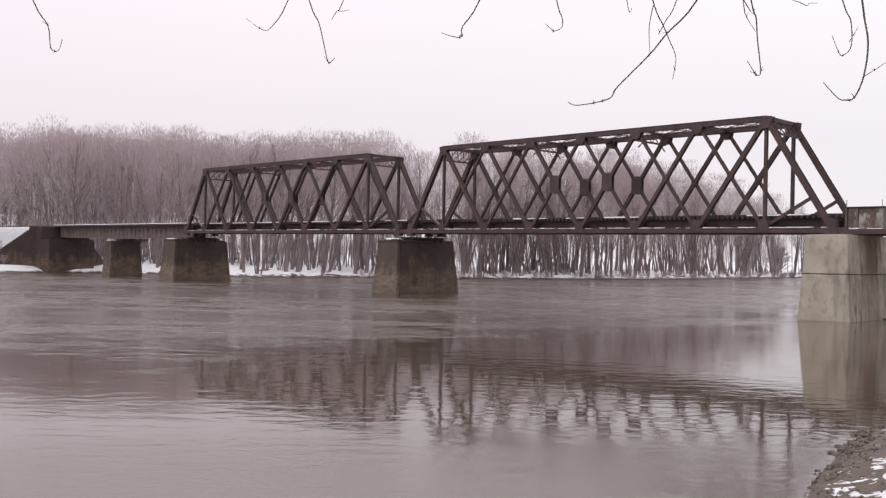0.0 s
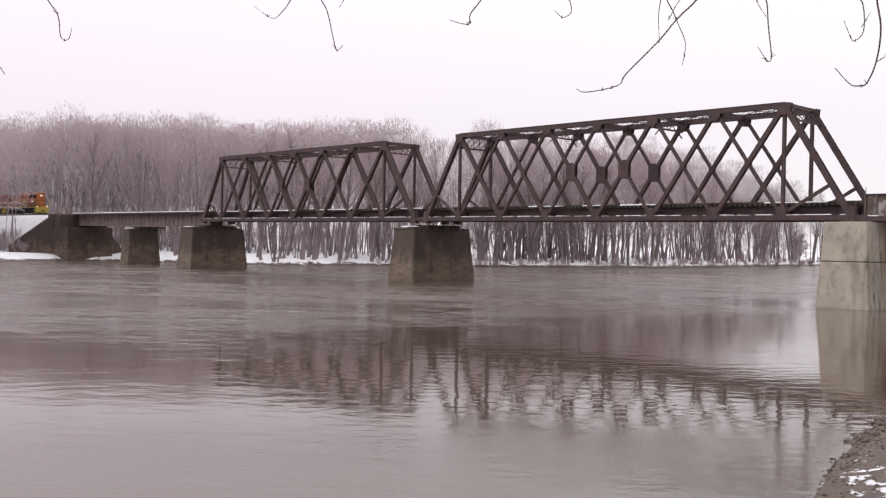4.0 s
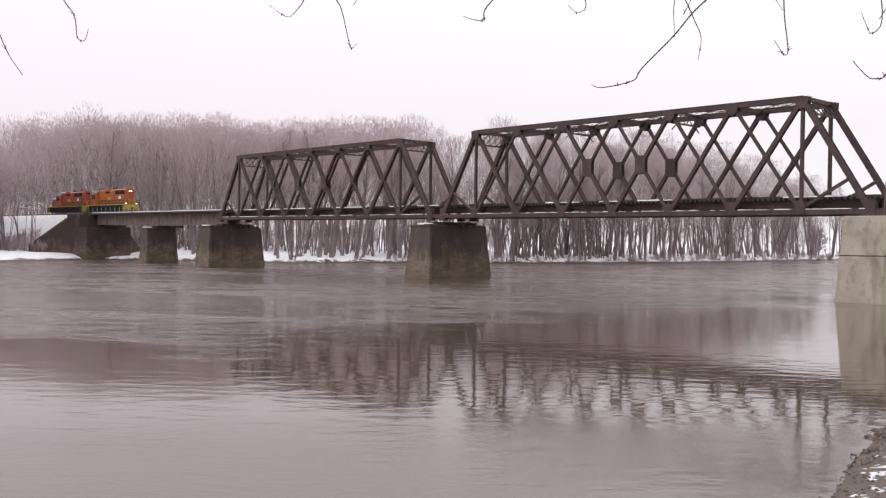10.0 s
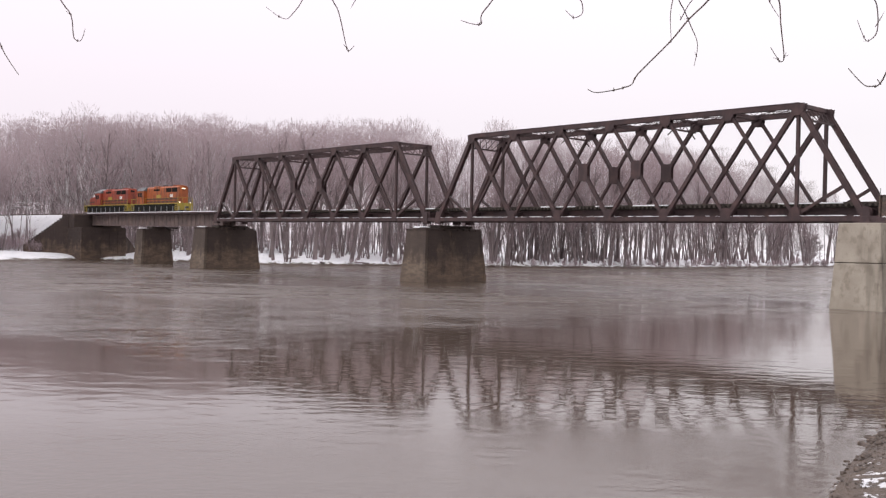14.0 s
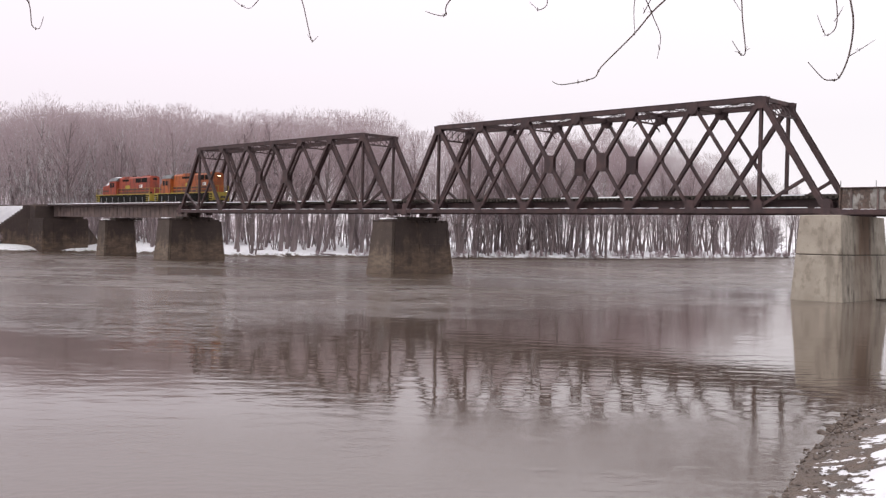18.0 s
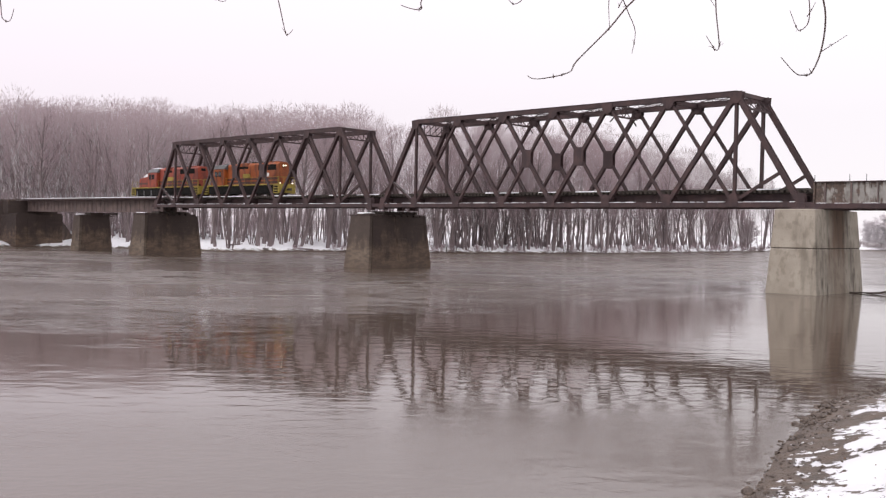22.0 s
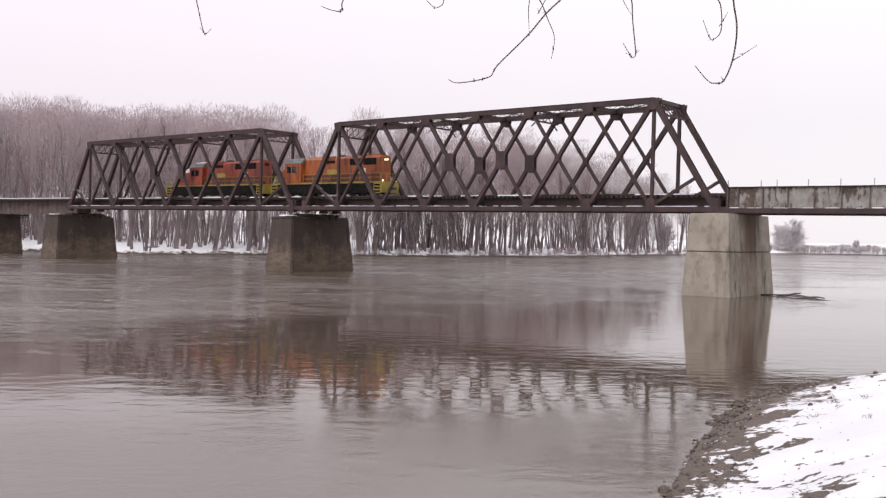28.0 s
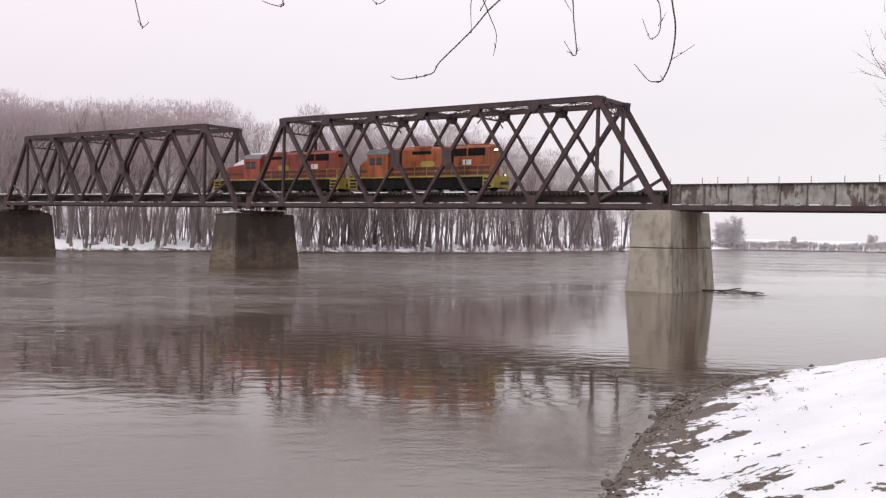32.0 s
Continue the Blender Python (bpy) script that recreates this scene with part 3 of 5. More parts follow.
def build_abutment():
    t = thing("bridge_abutment", "dark stone abutment with stepped wing wall and snow behind", "abutment")
    rng = random.Random(5)
    core = Lump().box(-164, -155.3, -2.3, 6.6, -1.6, 6.75)
    part("core", core, STONE, t)
    part("backwall", Lump().box(-166, -159.6, -2.4, 7.6, 6.56, 9.3), STONE, t, bevel=0.06)
    for c in range(9):
        z0 = -0.3 + c * 0.76
        n = 5
        for i in range(n):
            x0 = -164 + 9 * (i + (0.5 if c % 2 else 0)) / n
            x1 = min(x0 + 9 / n - 0.015, -155)
            if x1 - x0 > 0.2:
                part("stone", Lump().box(x0, x1, -2.65 - rng.uniform(0, 0.04), -2.28, z0, z0 + 0.745), STONE, t, bevel=0.03)
        for i in range(5):
            y0 = -2.27 + 8.9 * i / 5
            part("stone", Lump().box(-155.32, -154.95 + rng.uniform(0, 0.05), y0, y0 + 1.765, z0, z0 + 0.745), STONE, t, bevel=0.03)
    steps = 17
    for k in range(2 * steps):
        i = k % steps
        u0, u1 = i / steps, (i + 1) / steps
        a, b = (Vector((-163, -2.2)), Vector((-167.6, -9.4))) if k < steps else (Vector((-162.8, 11.8)), Vector((-157.4, 6.4)))
        p, q = a.lerp(b, u0), a.lerp(b, u1)
        ztop = 9.3 - 6.6 * u0 if k < steps else 2.6 + 3.9 * u0
        g = Lump()
        v = [(p.x - 0.9, p.y, -0.8), (p.x + 0.9, p.y, -0.8), (q.x + 0.9, q.y, -0.8), (q.x - 0.9, q.y, -0.8)]
        g.add(v + [(x, y, ztop) for x, y, _ in v], [(0, 1, 2, 3), (7, 6, 5, 4), (0, 4, 5, 1), (1, 5, 6, 2), (2, 6, 7, 3), (3, 7, 4, 0)])
        part("wing_wall_step", g, STONE, t, bevel=0.04)


build_abutment()


# ---------------------------------------------------------------- truss spans
def bar_mesh(name, length, w, h, material, flanges=True):
    """A riveted member along x: two plates with a web between them, w along y, h along z."""
    a, c, f = w / 2, h / 2, min(0.05, w / 5)
    if flanges:
        ring = [(-a, -c), (-a + f, -c), (-a + f, -c * 0.55), (a - f, -c * 0.55), (a - f, -c), (a, -c), (a, c), (a - f, c), (a - f, c * 0.55), (-a + f, c * 0.55), (-a + f, c), (-a, c)]
    else:
        ring = [(-a, -c), (a, -c), (a, c), (-a, c)]
    n = len(ring)
    v = [(x, y, z) for x in (0, length) for y, z in ring]
    caps = [(0, 1, 2, 9, 10, 11), (3, 4, 5, 6, 7, 8), (2, 3, 8, 9)] if flanges else [(0, 1, 2, 3)]
    g = Lump().add(v, [p for p in caps] + [tuple(i + n for i in reversed(p)) for p in caps] + [(i, i + n, (i + 1) % n + n, (i + 1) % n) for i in range(n)])
    return g.mesh(name, material)


def along(a, b):
    """The pose that lays +x from a to b, with its y kept level."""
    a, b = Vector(a), Vector(b)
    d = (b - a).normalized()
    y = Vector((0, 0, 1)).cross(d)
    y = y.normalized() if y.length > 1e-4 else Vector((0, 1, 0))
    z = d.cross(y)
    return Matrix.Translation(a) @ Matrix((d, y, z)).transposed().to_4x4()


def octagon(w, h, cut):
    return [(-w, -h + cut), (-w + cut, -h), (w - cut, -h), (w, -h + cut), (w, h - cut), (w - cut, h), (-w + cut, h), (-w, h - cut)]


def truss_span(label):
    t = thing("truss_span", label, "bridge span", group="truss spans")
    joints = [0.45] + [-END - i * PANEL for i in range(7)] + [-SPAN]
    low, high = Z_CHORD + 0.24, Z_TOP - 0.3
    hip_l, hip_r = joints[7], joints[1]
    cache = {}

    def bar(name, a, b, w, h, flanges=True, trim=0.0):
        a, b = Vector(a), Vector(b)
        d = (b - a).normalized()
        a, b = a + d * trim, b - d * trim
        key = (round((b - a).length, 2), w, h, flanges)
        if key not in cache:
            cache[key] = bar_mesh(name, (b - a).length, w, h, STEEL, flanges)
        return part(name, cache[key], STEEL, t, m=along(a, b))

    for y in (0.0, WIDE):
        bar("top_chord", (hip_l, y, high), (hip_r, y, high), 0.5, 0.46)
        part("cover_plate", Lump().box(hip_l - 0.1, hip_r + 0.1, y - 0.31, y + 0.31, high + 0.232, high + 0.262), STEEL, t)
        bar("bottom_chord", (joints[8] - 1.2, y, low), (joints[0] + 1.2, y, low), 0.46, 0.46)
        for foot, hip in ((joints[0], hip_r), (joints[8], hip_l)):
            bar("end_post", (foot, y, low), (hip, y, high), 0.5, 0.46)
            bar("hip_vertical", (hip, y, low), (hip, y, high), 0.3, 0.27)
            k = Vector((foot, y, low)).lerp(Vector((hip, y, high)), 0.29)
            bar("sub_strut", (hip, y, low + 0.3), k, 0.26, 0.26)
            part("shoe", Lump().prism([(foot - 0.55, Z_CHORD - 0.3), (foot + 0.55, Z_CHORD - 0.3), (foot + 0.3, low + 0.2), (foot - 0.3, low + 0.2)], y - 0.32, y + 0.32), STEEL, t, bevel=0.02)
        for i in range(1, 7):
            xa, xb = joints[i], joints[i + 1]
            heavy = 0.4 if i in (1, 6) else 0.33
            left_up = (0.4, heavy) if i <= 3 else (0.3, 0.26)
            right_up = (0.3, 0.26) if i <= 3 else (0.4, heavy)
            bar("diagonal", (xb, y, low), (xa, y, high), *left_up)
            bar("diagonal", (xa, y, low), (xb, y, high), right_up[0] + 0.012, right_up[1])
            xm = (xa + xb) / 2
            s = 0.6 if i in (3, 4) else 0.26
            for side in (-1, 1):
                yy = y + side * 0.225
                part("crossing_plate", Lump().prism([(xm + u, (low + high) / 2 + v) for u, v in octagon(s, s * (1.55 if i in (3, 4) else 1), s * 0.5)], yy - 0.012, yy + 0.012), STEEL, t)
        for i in range(9):
            s = 0.44 if 0 < i < 8 else 0.36
            for side in (-1, 1):
                yy = y + side * 0.262
                part("bottom_gusset", Lump().prism([(joints[i] - s - 0.1, low - 0.21), (joints[i] + s + 0.1, low - 0.21), (joints[i] + s, low + 0.7), (joints[i] + s - 0.2, low + 1.0), (joints[i] - s + 0.2, low + 1.0), (joints[i] - s, low + 0.7)], yy - 0.012, yy + 0.012), STEEL, t)
                if 0 < i < 8:
                    part("top_gusset", Lump().prism([(joints[i] - 0.62, high + 0.2), (joints[i] - 0.55, high - 0.5), (joints[i] - 0.25, high - 0.85), (joints[i] + 0.25, high - 0.85), (joints[i] + 0.55, high - 0.5), (joints[i] + 0.62, high + 0.2)], yy + side * 0.004 - 0.012, yy + side * 0.004 + 0.012), STEEL, t)

    def lattice(name, a0, a1, b0, b1, n):
        """A frame of two flanges, a at one height and b at another, laced together."""
        a0, a1, b0, b1 = (Vector(p) for p in (a0, a1, b0, b1))
        fr = part(name, Lump().beam(a0, a1, 0.16, 0.16, (1, 0, 0)).beam(b0, b1, 0.16, 0.16, (1, 0, 0)), STEEL, t)
        for i in range(n):
            u0, u1 = i / n, (i + 1) / n
            for p, q in ((a0.lerp(a1, u0), b0.lerp(b1, u1)), (b0.lerp(b1, u0), a0.lerp(a1, u1))):
                part("lacing_bar", Lump().beam(p, q, 0.05, 0.09, (1, 0, 0)), STEEL, fr)

    def laced(p, q):
        """A light lateral of two angles with zigzag lacing between them."""
        p, q = Vector(p), Vector(q)
        side = Vector((0, 0, 0.17))
        g = Lump().beam(p + side, q + side, 0.09, 0.05).beam(p - side, q - side, 0.09, 0.05)
        for k in range(16):
            s = side if k % 2 else -side
            g.beam(p.lerp(q, k / 16) + s, p.lerp(q, (k + 1) / 16) - s, 0.02, 0.05)
        part("top_lateral", g, STEEL, t)

    y0, y1 = 0.2, WIDE - 0.2
    for hip, foot in ((hip_r, joints[0]), (hip_l, joints[8])):
        d = (Vector((foot, 0, low)) - Vector((hip, 0, high))).normalized() * 1.5
        lattice("portal_frame", (hip, y0, high), (hip, y1, high), (hip + d.x, y0, high + d.z), (hip + d.x, y1, high + d.z), 5)
        part("portal_strut", Lump().beam((hip, y0, high + 0.05), (hip, y1, high + 0.05), 0.34, 0.36, (1, 0, 0)), STEEL, t)
    for i in range(2, 7):
        if i in (3, 5):
            lattice("sway_frame", (joints[i], y0, high + 0.1), (joints[i], y1, high + 0.1), (joints[i], y0, high - 0.95), (joints[i], y1, high - 0.95), 4)
            for y, s in ((0.25, 1), (WIDE - 0.25, -1)):
                part("knee_brace", Lump().beam((joints[i], y, high - 1.6), (joints[i], y + s * 0.8, high - 0.98), 0.09, 0.1, (1, 0, 0)), STEEL, t)
        else:
            part("top_strut", Lump().box(joints[i] - 0.12, joints[i] + 0.12, y0, y1, high - 0.3, high + 0.12), STEEL, t)
    for i in range(1, 7):
        for p, q in (((joints[i], y0, high + 0.05), (joints[i + 1], y1, high + 0.05)), ((joints[i], y1, high - 0.12), (joints[i + 1], y0, high - 0.12))):
            laced(p, q)
    for i in range(9):
        part("floor_beam", Lump().box(joints[i] - 0.16, joints[i] + 0.16, 0.24, WIDE - 0.24, low - 0.2, low + 0.82), STEEL, t, bevel=0.015)
    for y in (MID - 1.0, MID + 1.0):
        part("stringer", Lump().box(-SPAN - 1.2, 1.3, y - 0.16, y + 0.16, low - 0.02, low + 0.98), STEEL, t)
    rng = random.Random(4)
    for y in (0.0, WIDE):
        g = Lump()
        x = -SPAN
        while x < 0:
            n = rng.uniform(0.1, 0.9)
            if rng.random() < 0.75:
                g.box(x, min(x + n, 0), y - 0.225, y + 0.21, low + 0.232, low + 0.232 + rng.uniform(0.02, 0.07), 0.012)
            x += n
        tagged(part("lying_snow", g, SNOW, t, "thin strip of snow"), kind="stuff")
    return t


truss = truss_span("dark brown riveted steel through-truss span with crossed diagonals")
truss.matrix_world = on_grade(0)
copy_thing(truss, on_grade(X_SMALL))


# ---------------------------------------------------------------- girder spans
def right_girder():
    t = thing("girder_span", "grey painted plate girder span blotched with rust", "bridge span", on_grade(1.45))
    long = 34.0
    for y in (-0.05, WIDE + 0.05):
        part("web", Lump().box(0, long, y - 0.03, y + 0.03, 7.5, 9.22), GIRDER_PAINT, t)
        part("top_flange", Lump().box(-0.02, long, y - 0.24, y + 0.24, 9.22, 9.3), STEEL, t, bevel=0.01)
        part("bottom_flange", Lump().box(-0.02, long, y - 0.26, y + 0.26, 7.06, 7.5), STEEL, t, bevel=0.02)
        x = 0.06
        n = 0
        while x < long:
            for s in (-1, 1):
                a, b = sorted((y + s * 0.031, y + s * 0.17))
                part("stiffener", Lump().box(x, x + (0.14 if n in (0, 1, 2) else 0.07), a, b, 7.51, 9.215), STEEL_OLD if n else GIRDER_PAINT, t, bevel=0.008)
            x += 0.9 if n == 0 else 2.12
            n += 1
        rng = random.Random(9)
        g = Lump()
        x = 0.4
        while x < long:
            n = rng.uniform(0.4, 1.3)
            g.box(x, x + n, y - 0.25, y - 0.06, 7.502, 7.502 + rng.uniform(0.03, 0.08), 0.02)
            x += n + rng.uniform(0.5, 1.6)
        tagged(part("lying_snow", g, SNOW, t, "thin patches of snow"), kind="stuff")
    for x in [0.02, 2.87, 4.2] + [6.75 + 2.52 * i for i in range(11)]:
        part("rail_post", Lump().box(x, x + 0.06, 0.07, 0.13, 9.3, 9.86), GREY_POST, t)
    for i in range(12):
        part("floor_beam", Lump().box(0.5 + i * 2.9, 0.75 + i * 2.9, 0.1, WIDE - 0.1, 7.4, 8.25), STEEL, t)
    for y in (MID - 1, MID + 1):
        part("stringer", Lump().box(0, long, y - 0.15, y + 0.15, 8.25, 8.58), STEEL, t)


right_girder()


def deck_girder(x0, x1):
    """A deck plate girder span from x0 to x1 under the track."""
    t = thing("girder_span", "brown rusty deck girder span with a snowy walkway edge", "bridge span", on_grade(x0), "deck girder spans")
    long = x1 - x0
    for y in (MID - 1.15, MID + 1.15):
        part("web", Lump().box(0, long, y - 0.03, y + 0.03, 6.45, 8.42), STEEL_OLD, t)
        part("top_flange", Lump().box(0, long, y - 0.22, y + 0.22, 8.42, 8.5), STEEL_OLD, t)
        part("bottom_flange", Lump().box(0, long, y - 0.22, y + 0.22, 6.35, 6.45), STEEL_OLD, t)
        n = int(long / 1.5)
        for i in range(n + 1):
            x = min(i * long / n, long - 0.08)
            for s in (-1, 1):
                a, b = sorted((y + s * 0.031, y + s * 0.1))
                part("stiffener", Lump().box(x, x + 0.08, a, b, 6.451, 8.419), STEEL_OLD, t)
    part("walkway_beam", Lump().box(0, long, 0.05, 0.25, 8.5, 8.78), STEEL, t)
    part("lying_snow", Lump().box(0, long, 0.02, 0.42, 8.78, 8.88, 0.03), SNOW, t, "strip of snow along the walkway")
    n = int(long / 2.1)
    for i in range(n):
        x = 0.6 + i * long / n
        part("rail_post", Lump().box(x, x + 0.07, 0.08, 0.15, 8.78, 9.85), GREY_POST, t)
        part("rail_post", Lump().box(x, x + 0.07, WIDE - 0.15, WIDE - 0.08, 8.5, 9.85), GREY_POST, t)
    part("walkway_beam", Lump().box(0, long, WIDE - 0.25, WIDE - 0.05, 8.3, 8.5), STEEL, t)


deck_girder(X_LEFT - 25.6, X_LEFT - 0.5)
deck_girder(-159.4, X_LEFT - 25.8)


# ---------------------------------------------------------------- track
def build_track():
    t = thing("railway_track", "single railway track on dark timber ties across the bridge", "railway track", kind="structure")
    for y in (MID - 0.755, MID + 0.755):
        g = Lump()
        for a, b in ((-420, -205), (-205, -105), (-105, -50), (-50, 0), (0, 36)):
            for z, w, h in ((8.72, 0.14, 0.03), (8.79, 0.025, 0.11), (8.86, 0.07, 0.04)):
                g.beam((a, y, z + rise(a)), (b, y, z + rise(b)), w, h)
        part("rail", g, RAIL, t)
    for y in (0.95, WIDE - 0.95):
        part("guard_timber", Lump().beam((-160, y, 8.76 + rise(-160)), (36, y, 8.76 + rise(36)), 0.2, 0.14), TIE, t)
    me = Lump().box(-0.12, 0.12, MID - 1.95, MID + 1.95, -0.12, 0.12).mesh("tie", TIE, 0.012)
    x = -106.0
    while x < 35:
        part("tie", me, TIE, t, m=pose(x, 0, 8.58 + rise(x)))
        x += 0.5
    g = Lump()
    x = -160.0
    while x < -106.2:
        g.box(x - 0.12, x + 0.12, MID - 1.95, MID + 1.95, 8.46 + rise(x), 8.7 + rise(x))
        x += 0.5
    tagged(part("tie_row", g, TIE, t), kind="stuff")
    rng = random.Random(2)
    g = Lump()
    x = -105
    while x < 0:
        n = rng.uniform(0.6, 3.0)
        if rng.random() < (0.3 if x > -52 else 0.7):
            g.box(x, x + n, 0.66, 0.86, 8.7 + rise(x), 8.78 + rise(x) + rng.uniform(0, 0.05), 0.02)
        x += n
    tagged(new("snow_edge", g.mesh("snow_edge", SNOW)), "thin ridge of snow along the tie ends", "snow", kind="stuff")


build_track()


# ---------------------------------------------------------------- trees
class Growth:
    """Grows bare limbs as thin tapered tubes, kept as flat lists for speed."""

    def __init__(self, seed):
        self.r = random.Random(seed)
        self.wood, self.twigs = Lump(), Lump()

    def limb(self, start, way, length, radius, bend=0.12, lift=0.1, pieces=4, sides=4, into=None):
        pts, radii = [Vector(start)], [radius]
        d = Vector(way).normalized()
        for i in range(pieces):
            d = (d + Vector((self.r.gauss(0, bend), self.r.gauss(0, bend), lift))).normalized()
            pts.append(pts[-1] + d * (length / pieces))
            radii.append(radius * (1 - 0.8 * (i + 1) / pieces))
        (into or self.wood).tube(pts, radii, sides)
        return pts, radii

    def twig(self, start, way, length, radius):
        """A fine straight twig, drawn out to a point."""
        a, d = Vector(start), Vector(way).normalized()
        d = (d + Vector((0, 0, 0.14))).normalized()
        s = d.orthogonal().normalized()
        u = d.cross(s)
        ring = [a + (s * math.cos(k * 2.094) + u * math.sin(k * 2.094)) * radius for k in range(3)]
        self.twigs.add(ring + [a + d * length], [(0, 1, 3), (1, 2, 3), (2, 0, 3)])

    def side(self, d, spread):
        a = self.r.uniform(0, 2 * math.pi)
        s = Vector(d).orthogonal().normalized()
        u = Vector(d).cross(s).normalized()
        return (Vector(d).normalized() * math.cos(spread) + (s * math.cos(a) + u * math.sin(a)) * math.sin(spread)).normalized()


def pick(pts, radii, f):
    x = f * (len(pts) - 1)
    i = min(int(x), len(pts) - 2)
    return pts[i].lerp(pts[i + 1], x - i), radii[i] + (radii[i + 1] - radii[i]) * (x - i), (pts[i + 1] - pts[i]).normalized()


def grow_tree(seed, tall, stems, fork, limbs, subs, twigs, spread=0.6, twig_r=0.02, heavy=1.0, girth=1.0):
    """Stems that fork low or high into limbs, side branches and long fine twigs."""
    g = Growth(seed)
    for s in range(stems):
        a = g.r.uniform(0, 6.28)
        lean = g.r.uniform(0.03, 0.2 if stems == 1 else 0.34)
        way = Vector((math.cos(a) * lean, math.sin(a) * lean, 1))
        h = tall * g.r.uniform(0.8, 1.0)
        r0 = girth * h * g.r.uniform(0.0105, 0.019) / (stems ** 0.25)
        pts, radii = g.limb((math.cos(a) * 0.35 * (stems > 1), math.sin(a) * 0.35 * (stems > 1), -0.5), way, h * 0.95, r0, 0.05, 0.05, 7, 5)
        for k in range(limbs):
            f = fork + (1 - fork) * (k + g.r.random()) / limbs
            p, r, d = pick(pts, radii, f * 0.98)
            ln = h * (0.42 - 0.3 * f) * g.r.uniform(0.75, 1.25)
            lp, lr = g.limb(p, g.side(d, g.r.uniform(0.35, 0.95) * spread / 0.6), ln, max(r * 0.55, 0.03) * heavy, 0.12, 0.16, 4, 3)
            for j in range(subs):
                q, rr, e = pick(lp, lr, g.r.uniform(0.2, 1.0))
                sp, sr = g.limb(q, g.side(e, g.r.uniform(0.4, 0.9)), ln * g.r.uniform(0.3, 0.6), max(rr * 0.6, 0.022) * heavy, 0.16, 0.16, 2, 3, g.twigs)
                for w in range(twigs):
                    u, _, v = pick(sp, sr, g.r.uniform(0.1, 1.0))
                    g.twig(u, g.side(v, g.r.uniform(0.3, 0.8)), g.r.uniform(0.5, 1.45), twig_r)
    return g


def tree_meshes(i, *args, **kw):
    g = grow_tree(i, *args, **kw)
    return mesh_of("trunk", g.wood.v, g.wood.f, BARK, True), mesh_of("crown", g.twigs.v, g.twigs.f, TWIG)


TALL = [tree_meshes(11 + i, 27, 1, 0.3, 18, 7, 5, spread=0.5) for i in range(5)]
FORKED = [tree_meshes(31 + i, 24, 2, 0.25, 12, 6, 5, spread=0.5) for i in range(4)]
STOUT = [tree_meshes(21 + i, 26, 1, 0.4, 16, 6, 5, spread=0.6, girth=1.35) for i in range(2)]
POLES = [tree_meshes(51 + i, 15, 4, 0.35, 6, 4, 4, spread=0.4) for i in range(4)]
BUSHES = [tree_meshes(71 + i, 3.6, 9, 0.15, 4, 3, 3, spread=0.7, twig_r=0.014) for i in range(3)]


def plant(kind, meshes, x, y, turn, size, label, category="tree", group="bare trees on the far bank"):
    t = thing(kind, label, category, Matrix.LocRotScale((x, y, float(ground_z(x, y)) - 0.15), Euler((0.08 * math.sin(x * 1.7), 0.08 * math.sin(y * 2.3), turn)), (size, size, size)), group)
    part("trunk", meshes[0], BARK, t)
    part("crown", meshes[1], TWIG, t)
    return t


